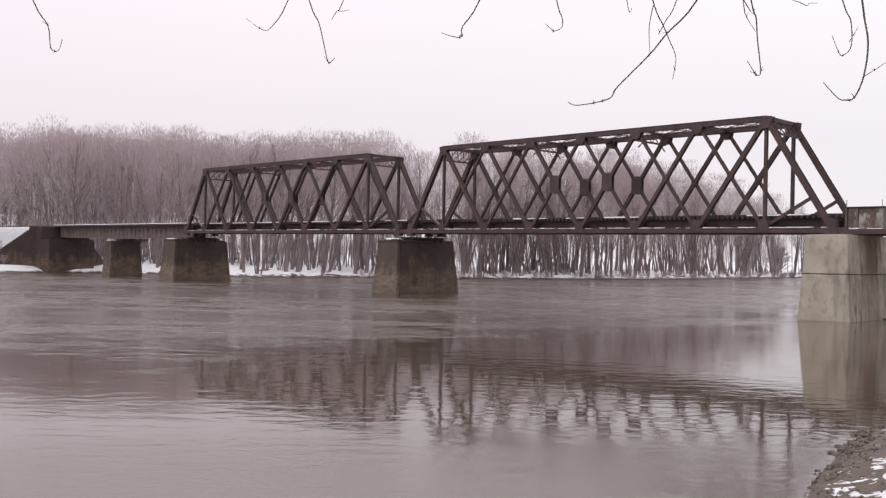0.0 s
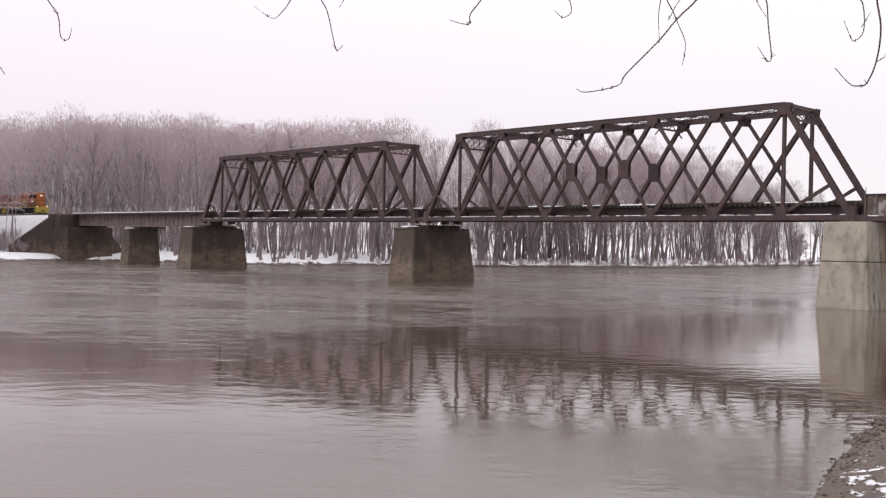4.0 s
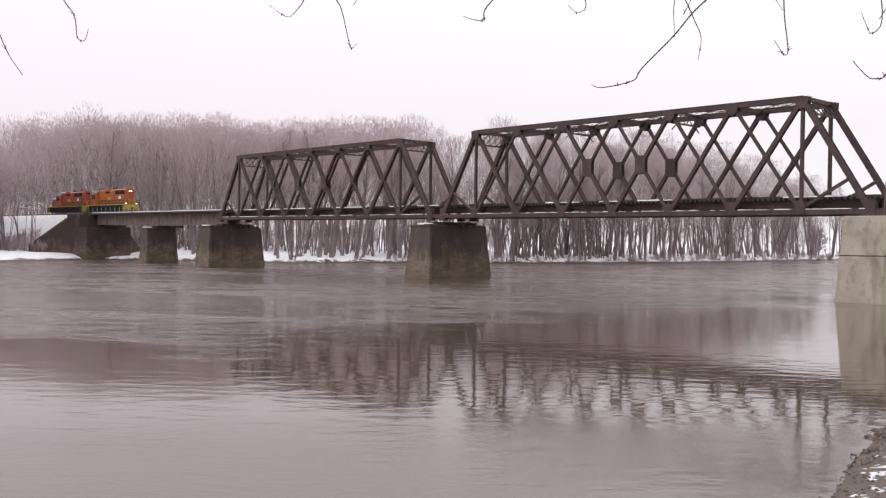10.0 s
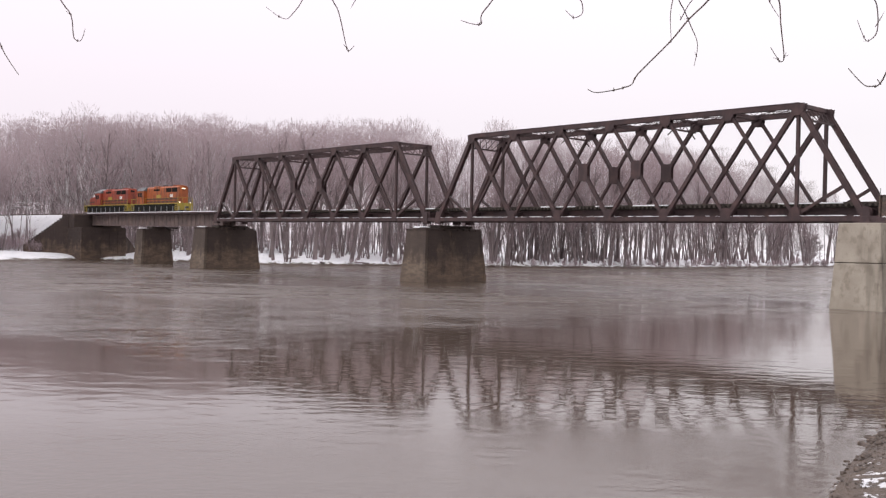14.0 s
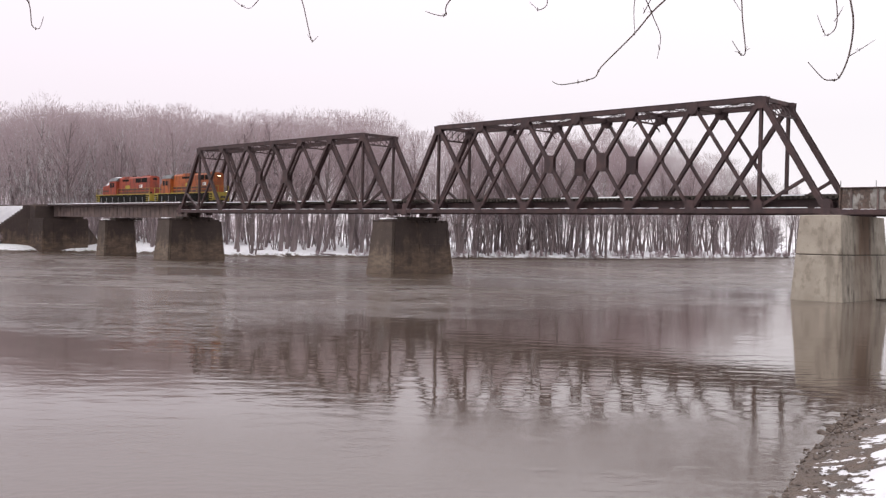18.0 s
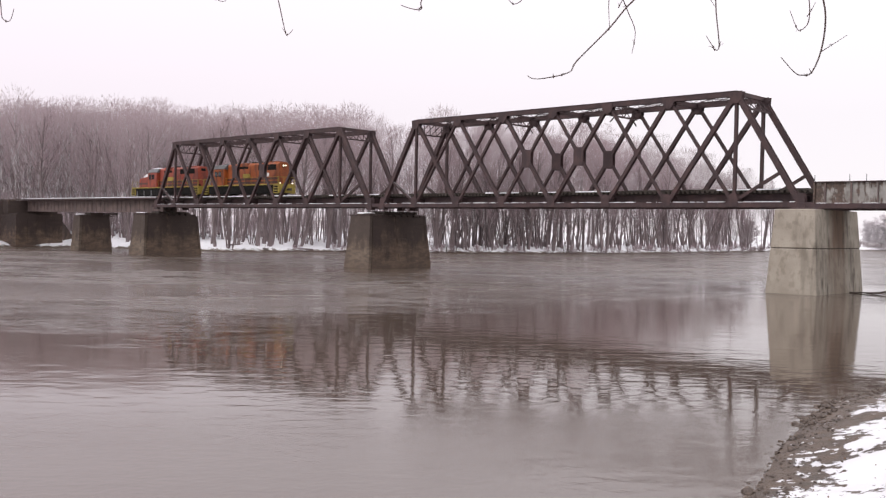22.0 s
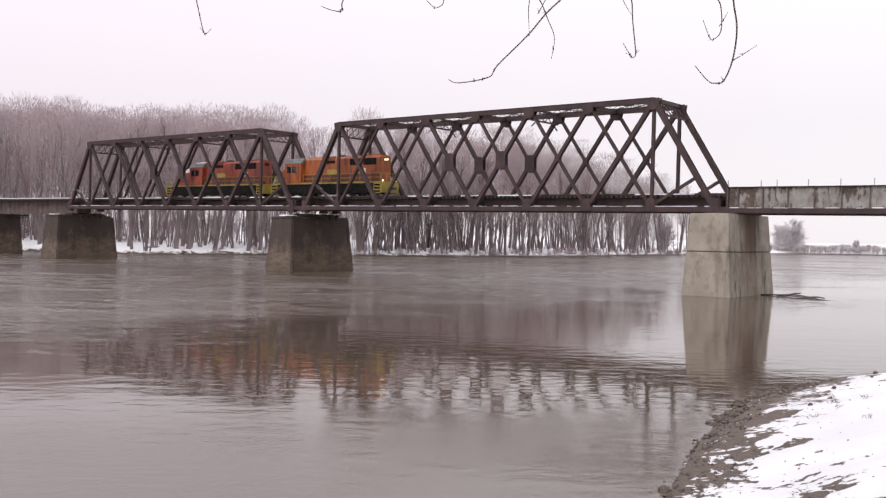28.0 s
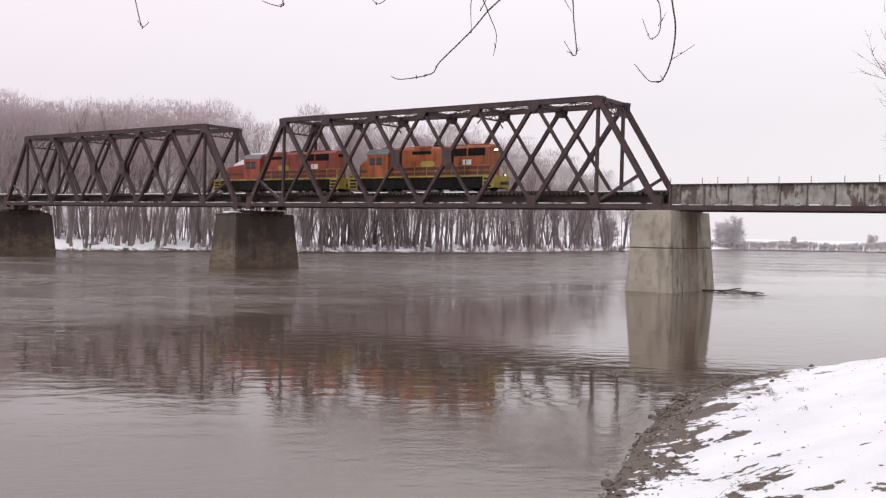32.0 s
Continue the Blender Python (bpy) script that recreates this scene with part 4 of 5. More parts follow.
def plant_woods():
    rng = random.Random(77)
    taken = []

    def free(x, y, gap):
        if abs(y - MID) < 9 and x < -128:
            return False
        if any((x - a) ** 2 + (y - b) ** 2 < gap * gap for a, b in taken):
            return False
        taken.append((x, y))
        return True

    # tall trees in depth along the far bank
    made = 0
    while made < 165:
        y = rng.uniform(-75, 212)
        depth = rng.random() ** 1.3 * (45 if y < 50 else 28) + 3
        x = float(shore_west(y)) - depth - (24 if y < 0 else 0)
        if (y > 100 and rng.random() < 0.5) or not free(x, y, 5.5 if 10 < y < 60 else 2.8):
            continue
        made += 1
        size = rng.uniform(0.78, 1.02) * float(np.interp(y, [-8, 3, 150, 155], [0.8, 1.0, 1.0, 0.95]))
        if rng.random() < 0.55:
            plant("tree", rng.choice(TALL), x, y, rng.uniform(0, 6.28), size, "tall bare winter tree with a thick grey trunk on snow")
        else:
            plant("tree", rng.choice(FORKED), x, y, rng.uniform(0, 6.28), size, "bare winter tree forked near the snowy ground")
    # trees at the foot of the railway bank
    for x, y, k, s in ((-196, -12.5, 0, 0.82), (-189, -17, 2, 0.72), (-203, -15, 3, 0.85), (-176, -8.8, 4, 0.66), (-212, -11, 1, 0.85)):
        taken.append((x, y))
        plant("tree", TALL[k], x, y, x, s, "bare tree with a stout grey trunk below the railway bank")
    # stout old trunks with snow between them, near the small span
    for x, y, k, s in ((-128, 24.5, 0, 1.02), (-122, 31, 1, 1.0), (-121, 33.2, 3, 1.05), (-120, 38.5, 2, 1.0), (-127, 36, 4, 0.98), (-117.5, 45, 0, 0.96), (-122, 49, 1, 1.02), (-113, 52.5, 3, 0.95)):
        if free(x, y, 1.5):
            plant("tree", STOUT[k % 2], x, y, 2.3 * k + y, s, "stout old bare tree with a leaning dark trunk in snow")
    # slender clumps at the water's edge
    made = 0
    while made < 58:
        y = rng.uniform(22, 205)
        if y < 58 and rng.random() < 0.75:
            continue
        x = float(shore_west(y)) - rng.uniform(0.8, 12)
        if (y > 100 and rng.random() < 0.65) or not free(x, y, 1.2):
            continue
        made += 1
        plant("tree", rng.choice(POLES), x, y, rng.uniform(0, 6.28), rng.uniform(0.7, 1.25), "clump of slender leaning bare stems at the water", group="slender trees on the far bank")
    made = 0
    while made < 95:
        y = rng.uniform(24, 212)
        if y < 62 and rng.random() < 0.8:
            continue
        x = float(shore_west(y)) - 0.1 - 4.5 * rng.random() ** 2
        if not free(x, y, 0.7):
            continue
        made += 1
        plant("shrub", rng.choice(BUSHES), x, y, rng.uniform(0, 6.28), rng.uniform(0.25, 0.65), "low bare brush on the snowy bank", "shrub", "shrubs on the far bank")
    # the distant shore upstream, its trees paled for haze
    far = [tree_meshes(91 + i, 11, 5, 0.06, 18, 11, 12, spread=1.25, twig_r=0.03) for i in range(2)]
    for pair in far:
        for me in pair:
            me.materials[0] = HAZED_HOAR
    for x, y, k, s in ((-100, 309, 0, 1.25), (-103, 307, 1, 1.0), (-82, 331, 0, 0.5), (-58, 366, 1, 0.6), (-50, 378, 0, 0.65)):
        plant("tree", far[k], x, y, x, s, "round bare tree on the distant shore, paled for haze", group="growth on the distant shore")
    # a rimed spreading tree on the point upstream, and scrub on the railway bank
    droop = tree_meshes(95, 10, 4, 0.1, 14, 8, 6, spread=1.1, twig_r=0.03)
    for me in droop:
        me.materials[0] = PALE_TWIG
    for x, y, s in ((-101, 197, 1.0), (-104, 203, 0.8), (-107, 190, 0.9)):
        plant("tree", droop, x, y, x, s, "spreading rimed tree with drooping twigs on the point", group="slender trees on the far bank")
    for i in range(20):
        plant("shrub", BUSHES[i % 3], -165 - 1.1 * i, -7.4 - 1.1 * (i % 5), i, 0.7 + 0.15 * (i % 3), "bare grey scrub on the snowy railway bank", "shrub", "shrubs on the railway bank")
    # an open-crowned tree that stands out above the woods
    plant("tree", tree_meshes(99, 35, 1, 0.55, 16, 6, 4, spread=0.95, twig_r=0.03, heavy=1.4), -136.5, 43.5, 0.4, 1.0, "tall open-crowned bare tree rising above the woods")
    # a tree on the near bank
    plant("tree", TALL[0], 27.6, -30, 0.6, 0.62, "bare tree with fine twigs on the near bank", group="near bank trees")



plant_woods()


def sprays(name, label, material, rng, stems, per, reach, thick, low=0.22, stout=0.009, limbs=0):
    """Bare trees too many to count, as one mesh: cones for the stems and upright sprays of long fine branches."""
    n = len(stems)
    base = np.array([(x, y, z) for x, y, z, _ in stems])
    tall = np.array([h for *_, h in stems])
    k = rng.random((n, per))
    up = low + (0.98 - low) * k ** 0.52
    # each crown is a dome that closes towards its top
    wide = tall[:, None] * 0.165 * np.sqrt(np.clip(1.04 - ((up - 0.62) / 0.4) ** 2, 0.03, 1)) * np.sqrt(rng.random((n, per)))
    turn = rng.random((n, per)) * 2 * np.pi
    start = np.stack([base[:, None, 0] + wide * np.cos(turn), base[:, None, 1] + wide * np.sin(turn), base[:, None, 2] + up * tall[:, None]], -1)
    way = np.stack([0.4 * np.cos(turn) + rng.normal(0, 0.25, (n, per)), 0.4 * np.sin(turn) + rng.normal(0, 0.25, (n, per)), 1.0 + 0 * turn], -1)
    size = reach * (0.5 + rng.random((n, per))) * (1.2 - 0.8 * up)
    tip = start + way * size[..., None]
    start, tip = start.reshape(-1, 3), tip.reshape(-1, 3)
    r = (thick * (0.5 + rng.random(n * per)))[:, None]
    # stems as long cones with the same three sides
    lean = rng.normal(0, 0.09, (n, 2))
    top = base + np.stack([lean[:, 0] * tall, lean[:, 1] * tall, tall], -1)
    # limbs that fan out from the stem
    count = limbs
    k = 0.28 + 0.45 * rng.random((n, count))
    turn = rng.random((n, count)) * 2 * np.pi
    out = tall[:, None] * 0.15 * (0.4 + 0.6 * rng.random((n, count)))
    root = base[:, None, :] + (top - base)[:, None, :] * k[..., None]
    end = root + np.stack([out * np.cos(turn), out * np.sin(turn), tall[:, None] * (0.14 + 0.2 * rng.random((n, count)))], -1)
    start = np.concatenate([start, base, root.reshape(-1, 3)])
    tip = np.concatenate([tip, top, end.reshape(-1, 3)])
    r = np.concatenate([r, (tall * stout)[:, None], np.repeat(tall * stout * 0.65, count)[:, None]])
    corner = [start + r * np.array((math.cos(a), math.sin(a), 0)) for a in (0, 2.1, 4.2)]
    m = len(start)
    verts = np.stack([*corner, tip], 1).reshape(-1, 3)
    i = np.arange(m)[:, None] * 4
    tris = np.concatenate([i + np.array([a, b, 3]) for a, b in ((0, 1), (1, 2), (2, 0))], 1).reshape(-1, 3)
    me = bpy.data.meshes.new(name)
    me.vertices.add(len(verts))
    me.vertices.foreach_set("co", verts.ravel().astype(np.float32))
    me.loops.add(tris.size)
    me.loops.foreach_set("vertex_index", tris.ravel().astype(np.int32))
    me.polygons.add(len(tris))
    me.polygons.foreach_set("loop_start", np.arange(0, tris.size, 3, dtype=np.int32))
    me.materials.append(material)
    me.materials.append(BARK)
    me.polygons.foreach_set("material_index", np.repeat((np.arange(m) >= n * per).astype(np.int32), 3))
    me.update(calc_edges=True)
    return tagged(new(name, me), label, "woods", kind="stuff")


def back_woods():
    rng = np.random.default_rng(8)
    # deep woods downstream of the bridge and behind it
    stems = []
    while len(stems) < 760:
        y = rng.uniform(-36, 78)
        back = 110 * rng.random() ** 1.1
        x = float(shore_west(y)) - (38 if y > 8 else 14) - back
        if abs(y - MID) < 9:
            continue
        # the stand is lower downstream and taller away from the water
        stand = float(np.interp(y, [-60, -22, -2, 5, 30, 60, 78], [19, 20.5, 23.2, 30, 31, 31.3, 30.5])) + 0.05 * back + 2.2 * float(soft_noise(x, y, 9.0, 2.0))
        stems.append((x, y, float(ground_z(x, y)) - 0.3, stand + rng.uniform(-3.6, 1.8)))
    # behind the railway clearing
    while len(stems) < 900:
        x, y = rng.uniform(-345, -225), rng.uniform(12, 75)
        stems.append((x, y, float(ground_z(x, y)) - 0.3, rng.uniform(26, 31)))
    sprays("back_woods", "dense grey-brown bare winter woods on the snowy far bank", TWIG, rng, stems, 320, 1.9, 0.046, 0.36, 0.0058, 7)
    # low brush under the trees
    stems = []
    while len(stems) < 480:
        y = rng.uniform(-70, 95)
        x = float(shore_west(y)) - rng.uniform(14 if y < -14 else 32, 62 if y > 45 else 105)
        if abs(y - MID) < 11:
            continue
        stems.append((x, y, float(ground_z(x, y)) - 0.3, rng.uniform(4, 9) * (1.0 if y > 30 else 1.9)))
    while len(stems) < 610:
        x, y = rng.uniform(-310, -200), rng.uniform(12, 55)
        stems.append((x, y, float(ground_z(x, y)) - 0.3, rng.uniform(8, 15)))
    sprays("underbrush", "tangled grey-brown underbrush among the snowy trunks", TWIG, rng, stems, 80, 1.8, 0.034, 0.08, 0.006)
    # a narrow belt upstream, light between the stems, its far end paled for haze
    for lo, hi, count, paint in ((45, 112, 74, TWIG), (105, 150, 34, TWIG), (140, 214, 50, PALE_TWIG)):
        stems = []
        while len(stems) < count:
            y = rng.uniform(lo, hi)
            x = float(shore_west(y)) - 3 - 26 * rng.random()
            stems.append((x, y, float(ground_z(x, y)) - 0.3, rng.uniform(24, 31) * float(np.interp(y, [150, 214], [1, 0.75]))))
        sprays("tree_belt", "belt of tall bare trees along the snowy bank, paled for haze", paint, rng, stems, 560, 2.4, 0.032, 0.36, 0.006)
    stems = []
    while len(stems) < 70:
        y = rng.uniform(60, 212)
        x = float(shore_west(y)) - rng.uniform(1, 20)
        stems.append((x, y, float(ground_z(x, y)) - 0.3, rng.uniform(8, 17)))
    sprays("thicket", "thicket of slender bare stems along the snowy bank", BARK, rng, stems, 22, 2.6, 0.035, 0.3)
    # saplings behind the shore trees, paled for haze
    stems = []
    while len(stems) < 170:
        y = rng.uniform(56, 213)
        x = float(shore_west(y)) - rng.uniform(5, 34)
        stems.append((x, y, float(ground_z(x, y)) - 0.3, rng.uniform(6, 14)))
    sprays("saplings", "saplings in the snow behind the shore trees, paled for haze", PALE_TWIG, rng, stems, 26, 2.8, 0.035, 0.12, 0.007)
    # brush on the distant shore, paled for haze
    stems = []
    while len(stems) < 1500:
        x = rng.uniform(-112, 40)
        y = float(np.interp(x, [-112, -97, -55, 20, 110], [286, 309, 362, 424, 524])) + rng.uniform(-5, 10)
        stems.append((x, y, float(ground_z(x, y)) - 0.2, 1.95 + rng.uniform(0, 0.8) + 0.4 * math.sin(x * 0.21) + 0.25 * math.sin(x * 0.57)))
    sprays("distant_brush", "low grey brush along the distant shore, paled for haze", PALE_TWIG, rng, stems, 40, 1.1, 0.05, 0.02)


back_woods()


# ---------------------------------------------------------------- locomotives
def both_sides(name, x0, x1, y, z0, z1, thick, material, parent, label="", bevel=0.0):
    """The same panel on either side, each a part of its own."""
    for a, b in ((-y - thick, -y), (y, y + thick)):
        part(name, Lump().box(x0, x1, a, b, z0, z1), material, parent, label, bevel)


def locomotive(name, label, paint, snowy, lit, C0, C1, NOSE, REAR, HOOD, FRONT):
    """A six-axle hood unit, long hood towards +x, at rail height; its wheelsets are returned."""
    t = thing(name, label, "locomotive", group="locomotives")
    part("frame", Lump().box(REAR, FRONT, -1.45, 1.45, 1.28, 1.5), BLACK, t, bevel=0.03)
    both_sides("yellow_sill", REAR, FRONT, 1.45, 1.46, 1.62, 0.03, YELLOW, t, "yellow edge of the walkway")
    part("walkway", Lump().box(REAR, FRONT, -1.45, 1.45, 1.5, 1.56), BLACK, t)
    both_sides("side_skirt", REAR + 1.3, 8.2, 1.36, 0.3, 1.28, 0.04, BLACK, t)
    hood_y = 0.92
    # long hood with a rounded top
    prof = [(-hood_y, 1.56), (hood_y, 1.56), (hood_y, 4.44), (hood_y - 0.2, 4.66), (0.45, 4.74), (-0.45, 4.74), (-hood_y + 0.2, 4.66), (-hood_y, 4.44)]
    def hull(x0, x1, outline):
        n = len(outline)
        v = [(x0, y, z) for y, z in outline] + [(x1, y, z) for y, z in outline]
        return Lump().add(v, [tuple(range(n)), tuple(range(2 * n - 1, n - 1, -1))] + [(i, i + n, (i + 1) % n + n, (i + 1) % n) for i in range(n)])
    hood = part("long_hood", hull(C1, HOOD, prof), paint, t, bevel=0.03)
    both_sides("lower_stripe", C1 + 0.02, HOOD - 0.02, hood_y, 1.74, 2.04, 0.012, DARK_STRIPE, hood, "dark stripe along the hood")
    both_sides("thin_stripe", C1 + 0.02, HOOD - 0.02, hood_y, 2.26, 2.56, 0.012, DARK_STRIPE, hood)
    for i in range(14 if C1 < -4 else 12):
        both_sides("hood_door", C1 + 0.4 + i * 0.86, C1 + 1.14 + i * 0.86, hood_y, 2.72, 3.55, 0.02, paint, hood, "", bevel=0.006)
    for x0, x1 in ((3.4, 5.45), (5.62, 7.72)):
        for s in (-1, 1):
            back = sorted((s * hood_y, s * (hood_y + 0.012)))
            part("radiator_grille", Lump().box(x0, x1, *back, 3.62, 4.4), BLACK, hood, "dark louvred radiator grille")
    both_sides("intake_grille", -1.6, 0.9, hood_y, 3.92, 4.26, 0.025, BLACK, hood, "dark intake screen")
    for i, x in enumerate((4.2, 5.6, 7.0)):
        part("roof_fan", Lump().add(*ring_mesh(x, 0.0, 0.62, 4.72, 4.86)), paint if i else ROOF_GREY, hood, bevel=0.02)
    part("roof_walk", Lump().box(C1 + 0.1, HOOD - 0.1, -0.42, 0.42, 4.735, 4.77), BLACK, hood)
    part("exhaust_stack", Lump().box(0.9, 1.6, -0.3, 0.3, 4.72, 4.94), BLACK, hood, bevel=0.03)
    part("dynamic_brake_blister", Lump().box(-1.4, 0.8, -0.98, 0.98, 4.32, 4.8), paint, hood, bevel=0.08)
    both_sides("white_panel", 5.0, 6.05, hood_y, 2.72, 3.24, 0.034, WHITE_MARK, hood, "white square panel with an unreadable dark mark")
    both_sides("panel_mark", 5.3, 5.42, hood_y + 0.022, 2.8, 3.16, 0.016, BLACK, hood)
    for s in (-1, 1):
        y = s * (hood_y + 0.03)
        for k, (dx, w) in enumerate(((-0.55, 0.42), (0.0, 0.5), (0.55, 0.42))):
            oval = [(0.5 + dx + w * math.cos(a * math.pi / 6), 2.9 + 0.33 * math.sin(a * math.pi / 6)) for a in range(12)]
            part("emblem_oval", Lump().prism(oval, y - 0.006 + s * 0.004 * k, y + 0.006 + s * 0.004 * k), YELLOW, hood, "plain yellow oval of the emblem")
    # cab
    cab = part("cab", hull(C0, C1, [(-1.5, 1.56), (1.5, 1.56), (1.5, 4.02), (1.05, 4.54), (0.4, 4.68), (-0.4, 4.68), (-1.05, 4.54), (-1.5, 4.02)]), paint, t, bevel=0.03)
    part("cab_roof", hull(C0 - 0.12, C1 + 0.1, [(-1.54, 4.03), (-1.06, 4.58), (-0.42, 4.73), (0.42, 4.73), (1.06, 4.58), (1.54, 4.03), (1.5, 3.99), (-1.5, 3.99)]), ROOF_GREY, cab, "dark grey cab roof")
    if snowy:
        part("roof_snow", Lump().box(C0 + 0.1, C1 - 0.3, -0.5, 0.5, 4.71, 4.8, 0.05), SNOW, cab, "snow on the cab roof")
    for x0, x1 in ((C0 + 0.35, C0 + 1.1), (C0 + 1.3, C0 + 2.05)):
        both_sides("side_window", x0, x1, 1.5, 2.95, 3.6, 0.015, GLASS, cab)
        for z in (2.89, 3.6):
            both_sides("window_frame", x0 - 0.05, x1 + 0.05, 1.5, z, z + 0.06, 0.03, BLACK, cab)
    for y0, y1 in ((-1.2, -0.25), (0.25, 1.2)):
        part("windshield", Lump().box(C0 - 0.02, C0, y0, y1, 3.3, 3.95), GLASS, cab)
    # low nose
    nose = part("short_hood", Lump().prism([(NOSE, 1.56), (C0, 1.56), (C0, 3.55), (C0 - 0.7, 3.45), (NOSE + 0.25, 3.15), (NOSE, 2.9)], -0.95, 0.95), paint, t, bevel=0.05)
    both_sides("nose_stripe", NOSE + 0.05, C0 - 0.02, 0.95, 2.12, 2.42, 0.012, DARK_STRIPE, nose)
    if snowy:
        part("lying_snow", Lump().prism([(C0 - 0.02, 4.2), (C0 - 0.02, 3.56), (C0 - 0.7, 3.46), (NOSE + 1.2, 3.3), (NOSE + 1.6, 3.6), (C0 - 0.9, 4.05)], -0.9, 0.9), SNOW, nose, "snow on the nose top")
    # ends, steps, couplers
    for s in (-1, 1):
        x = FRONT if s > 0 else REAR
        a, b = sorted((x, x + s * 0.16))
        part("pilot", Lump().box(a, b, -1.45, 1.45, 0.35, 1.62), YELLOW, t, "yellow end plate", bevel=0.03)
        cp = part("coupler", Lump().box(*sorted((x, x + s * 0.95)), -0.14, 0.14, 0.7, 1.0), WHEEL, t, bevel=0.03)
        part("knuckle", Lump().box(*sorted((x + s * 0.62, x + s * 0.98)), -0.24, 0.2, 0.68, 1.02), WHEEL, cp, bevel=0.04)
        for y in (-1, 1):
            a, b = sorted((x - s * 0.02, x - s * 1.15))
            well = part("step_well", Lump().box(a, b, *sorted((y * 1.3, y * 1.46)), 0.3, 1.5), YELLOW, t, "yellow step well")
            for k in range(3):
                part("step", Lump().box(a + 0.12, b - 0.12, *sorted((y * 1.462, y * 1.5)), 0.42 + k * 0.36, 0.62 + k * 0.36), BLACK, well)
        rail = Lump()
        for y in (-1.38, -0.5, 0.5, 1.38):
            rail.beam((x, y, 1.56), (x, y, 2.6), 0.05, 0.05)
        rail.beam((x, -1.38, 2.6), (x, 1.38, 2.6), 0.05, 0.05, (1, 0, 0))
        part("end_rail", rail, YELLOW, t, "yellow end handrail")
    for y in (-1.4, 1.4):
        top = part("handrail", Lump().beam((C1 + 0.2, y, 2.62), (FRONT - 0.1, y, 2.62), 0.03, 0.03), YELLOW, t)
        for i in range(9):
            part("stanchion", Lump().beam((C1 + 0.4 + i * (FRONT - 0.6 - C1) / 8, y, 1.56), (C1 + 0.4 + i * (FRONT - 0.6 - C1) / 8, y, 2.62), 0.04, 0.04), YELLOW, top)
    part("fuel_tank", Lump().prism([(-3.4, 1.25), (3.2, 1.25), (3.0, 0.4), (-3.2, 0.4)], -1.35, 1.35), BLACK, t, bevel=0.06)
    glow = LAMP if lit else GLASS
    part("headlight", Lump().box(HOOD, HOOD + 0.1, -0.38, 0.38, 4.05, 4.41), BLACK, t, bevel=0.03)
    for y in (-0.19, 0.19):
        part("headlight_lens", Lump().add(*disc_x(HOOD + 0.1, y, 4.23, 0.1, 0.02)), glow, t, "lit headlight lens" if lit else "")
    for y in (-1.05, 1.05):
        part("ditch_light", Lump().box(FRONT - 0.25, FRONT - 0.09, y - 0.14, y + 0.14, 1.565, 1.9), BLACK, t, bevel=0.02)
        part("ditch_lens", Lump().add(*disc_x(FRONT - 0.09, y, 1.75, 0.085, 0.02)), glow, t, "lit ditch light lens" if lit else "")
    part("horn", Lump().box(C0 + 1.0, C0 + 1.6, -0.2, 0.2, 4.72, 4.88), ROOF_GREY, t, bevel=0.03)
    part("antenna", Lump().box(C0 + 1.9, C0 + 2.1, 0.5, 0.7, 4.6, 4.92), ROOF_GREY, t, bevel=0.02)
    sets = []
    for xc in (REAR + 3.3, FRONT - 3.3):
        truck = part("truck", Lump().box(xc - 2.75, xc + 2.75, -1.22, -1.02, 0.45, 0.85).box(xc - 2.75, xc + 2.75, 1.02, 1.22, 0.45, 0.85).box(xc - 0.4, xc + 0.4, -1.0, 1.0, 0.55, 1.25), BLACK, t, bevel=0.03)
        for dx in (-2.05, 0.0, 2.05):
            both_sides("journal_box", xc + dx - 0.2, xc + dx + 0.2, 1.222, 0.32, 0.75, 0.118, BLACK, truck, "", 0.02)
            w = Lump()
            for y in (-0.79, 0.79):
                w.disc((0, 0), 0.508, y - 0.06, y + 0.06, 18)
                w.disc((0, 0), 0.535, *sorted((y * 0.91, y * 0.87)), 18)
            w.disc((0, 0), 0.1, -1.1, 1.1, 8)
            for k in range(4):
                w.box(-0.3 if k % 2 else 0.18, -0.18 if k % 2 else 0.3, -0.87, 0.87, -0.06, 0.06)
            ws = part("wheelset", w, WHEEL, t, m=pose(xc + dx, 0, 0.508))
            sets.append((ws, xc + dx))
    return t, sets


def ring_mesh(x, y, r, z0, z1, n=14):
    v = [(x + r * math.cos(2 * math.pi * i / n), y + r * math.sin(2 * math.pi * i / n), z) for z in (z0, z1) for i in range(n)]
    return v, [tuple(range(n - 1, -1, -1)), tuple(range(n, 2 * n))] + [(i, (i + 1) % n, (i + 1) % n + n, i + n) for i in range(n)]


def disc_x(x, y, z, r, thick, n=14):
    v = [(xx, y + r * math.cos(2 * math.pi * i / n), z + r * math.sin(2 * math.pi * i / n)) for xx in (x, x + thick) for i in range(n)]
    return v, [tuple(range(n - 1, -1, -1)), tuple(range(n, 2 * n))] + [(i, (i + 1) % n, (i + 1) % n + n, i + n) for i in range(n)]


lead, lead_sets = locomotive("locomotive", "orange and yellow hood locomotive with lit headlights leading", ORANGE, False, True, -7.4, -4.5, -9.0, -10.0, 8.3, 9.0)
second, second_sets = locomotive("locomotive", "faded red-orange hood locomotive with snow on its cab", RED_ORANGE, True, False, -5.8, -3.0, -9.6, -11.2, 8.7, 9.6)
UNIT = 21.4
Z_RAIL = 8.88


def lead_x(t):
    """Where the leading unit's middle is."""
    return -26.6 + 5.565 * (t - 32) - 0.0119 * (t - 32) ** 2


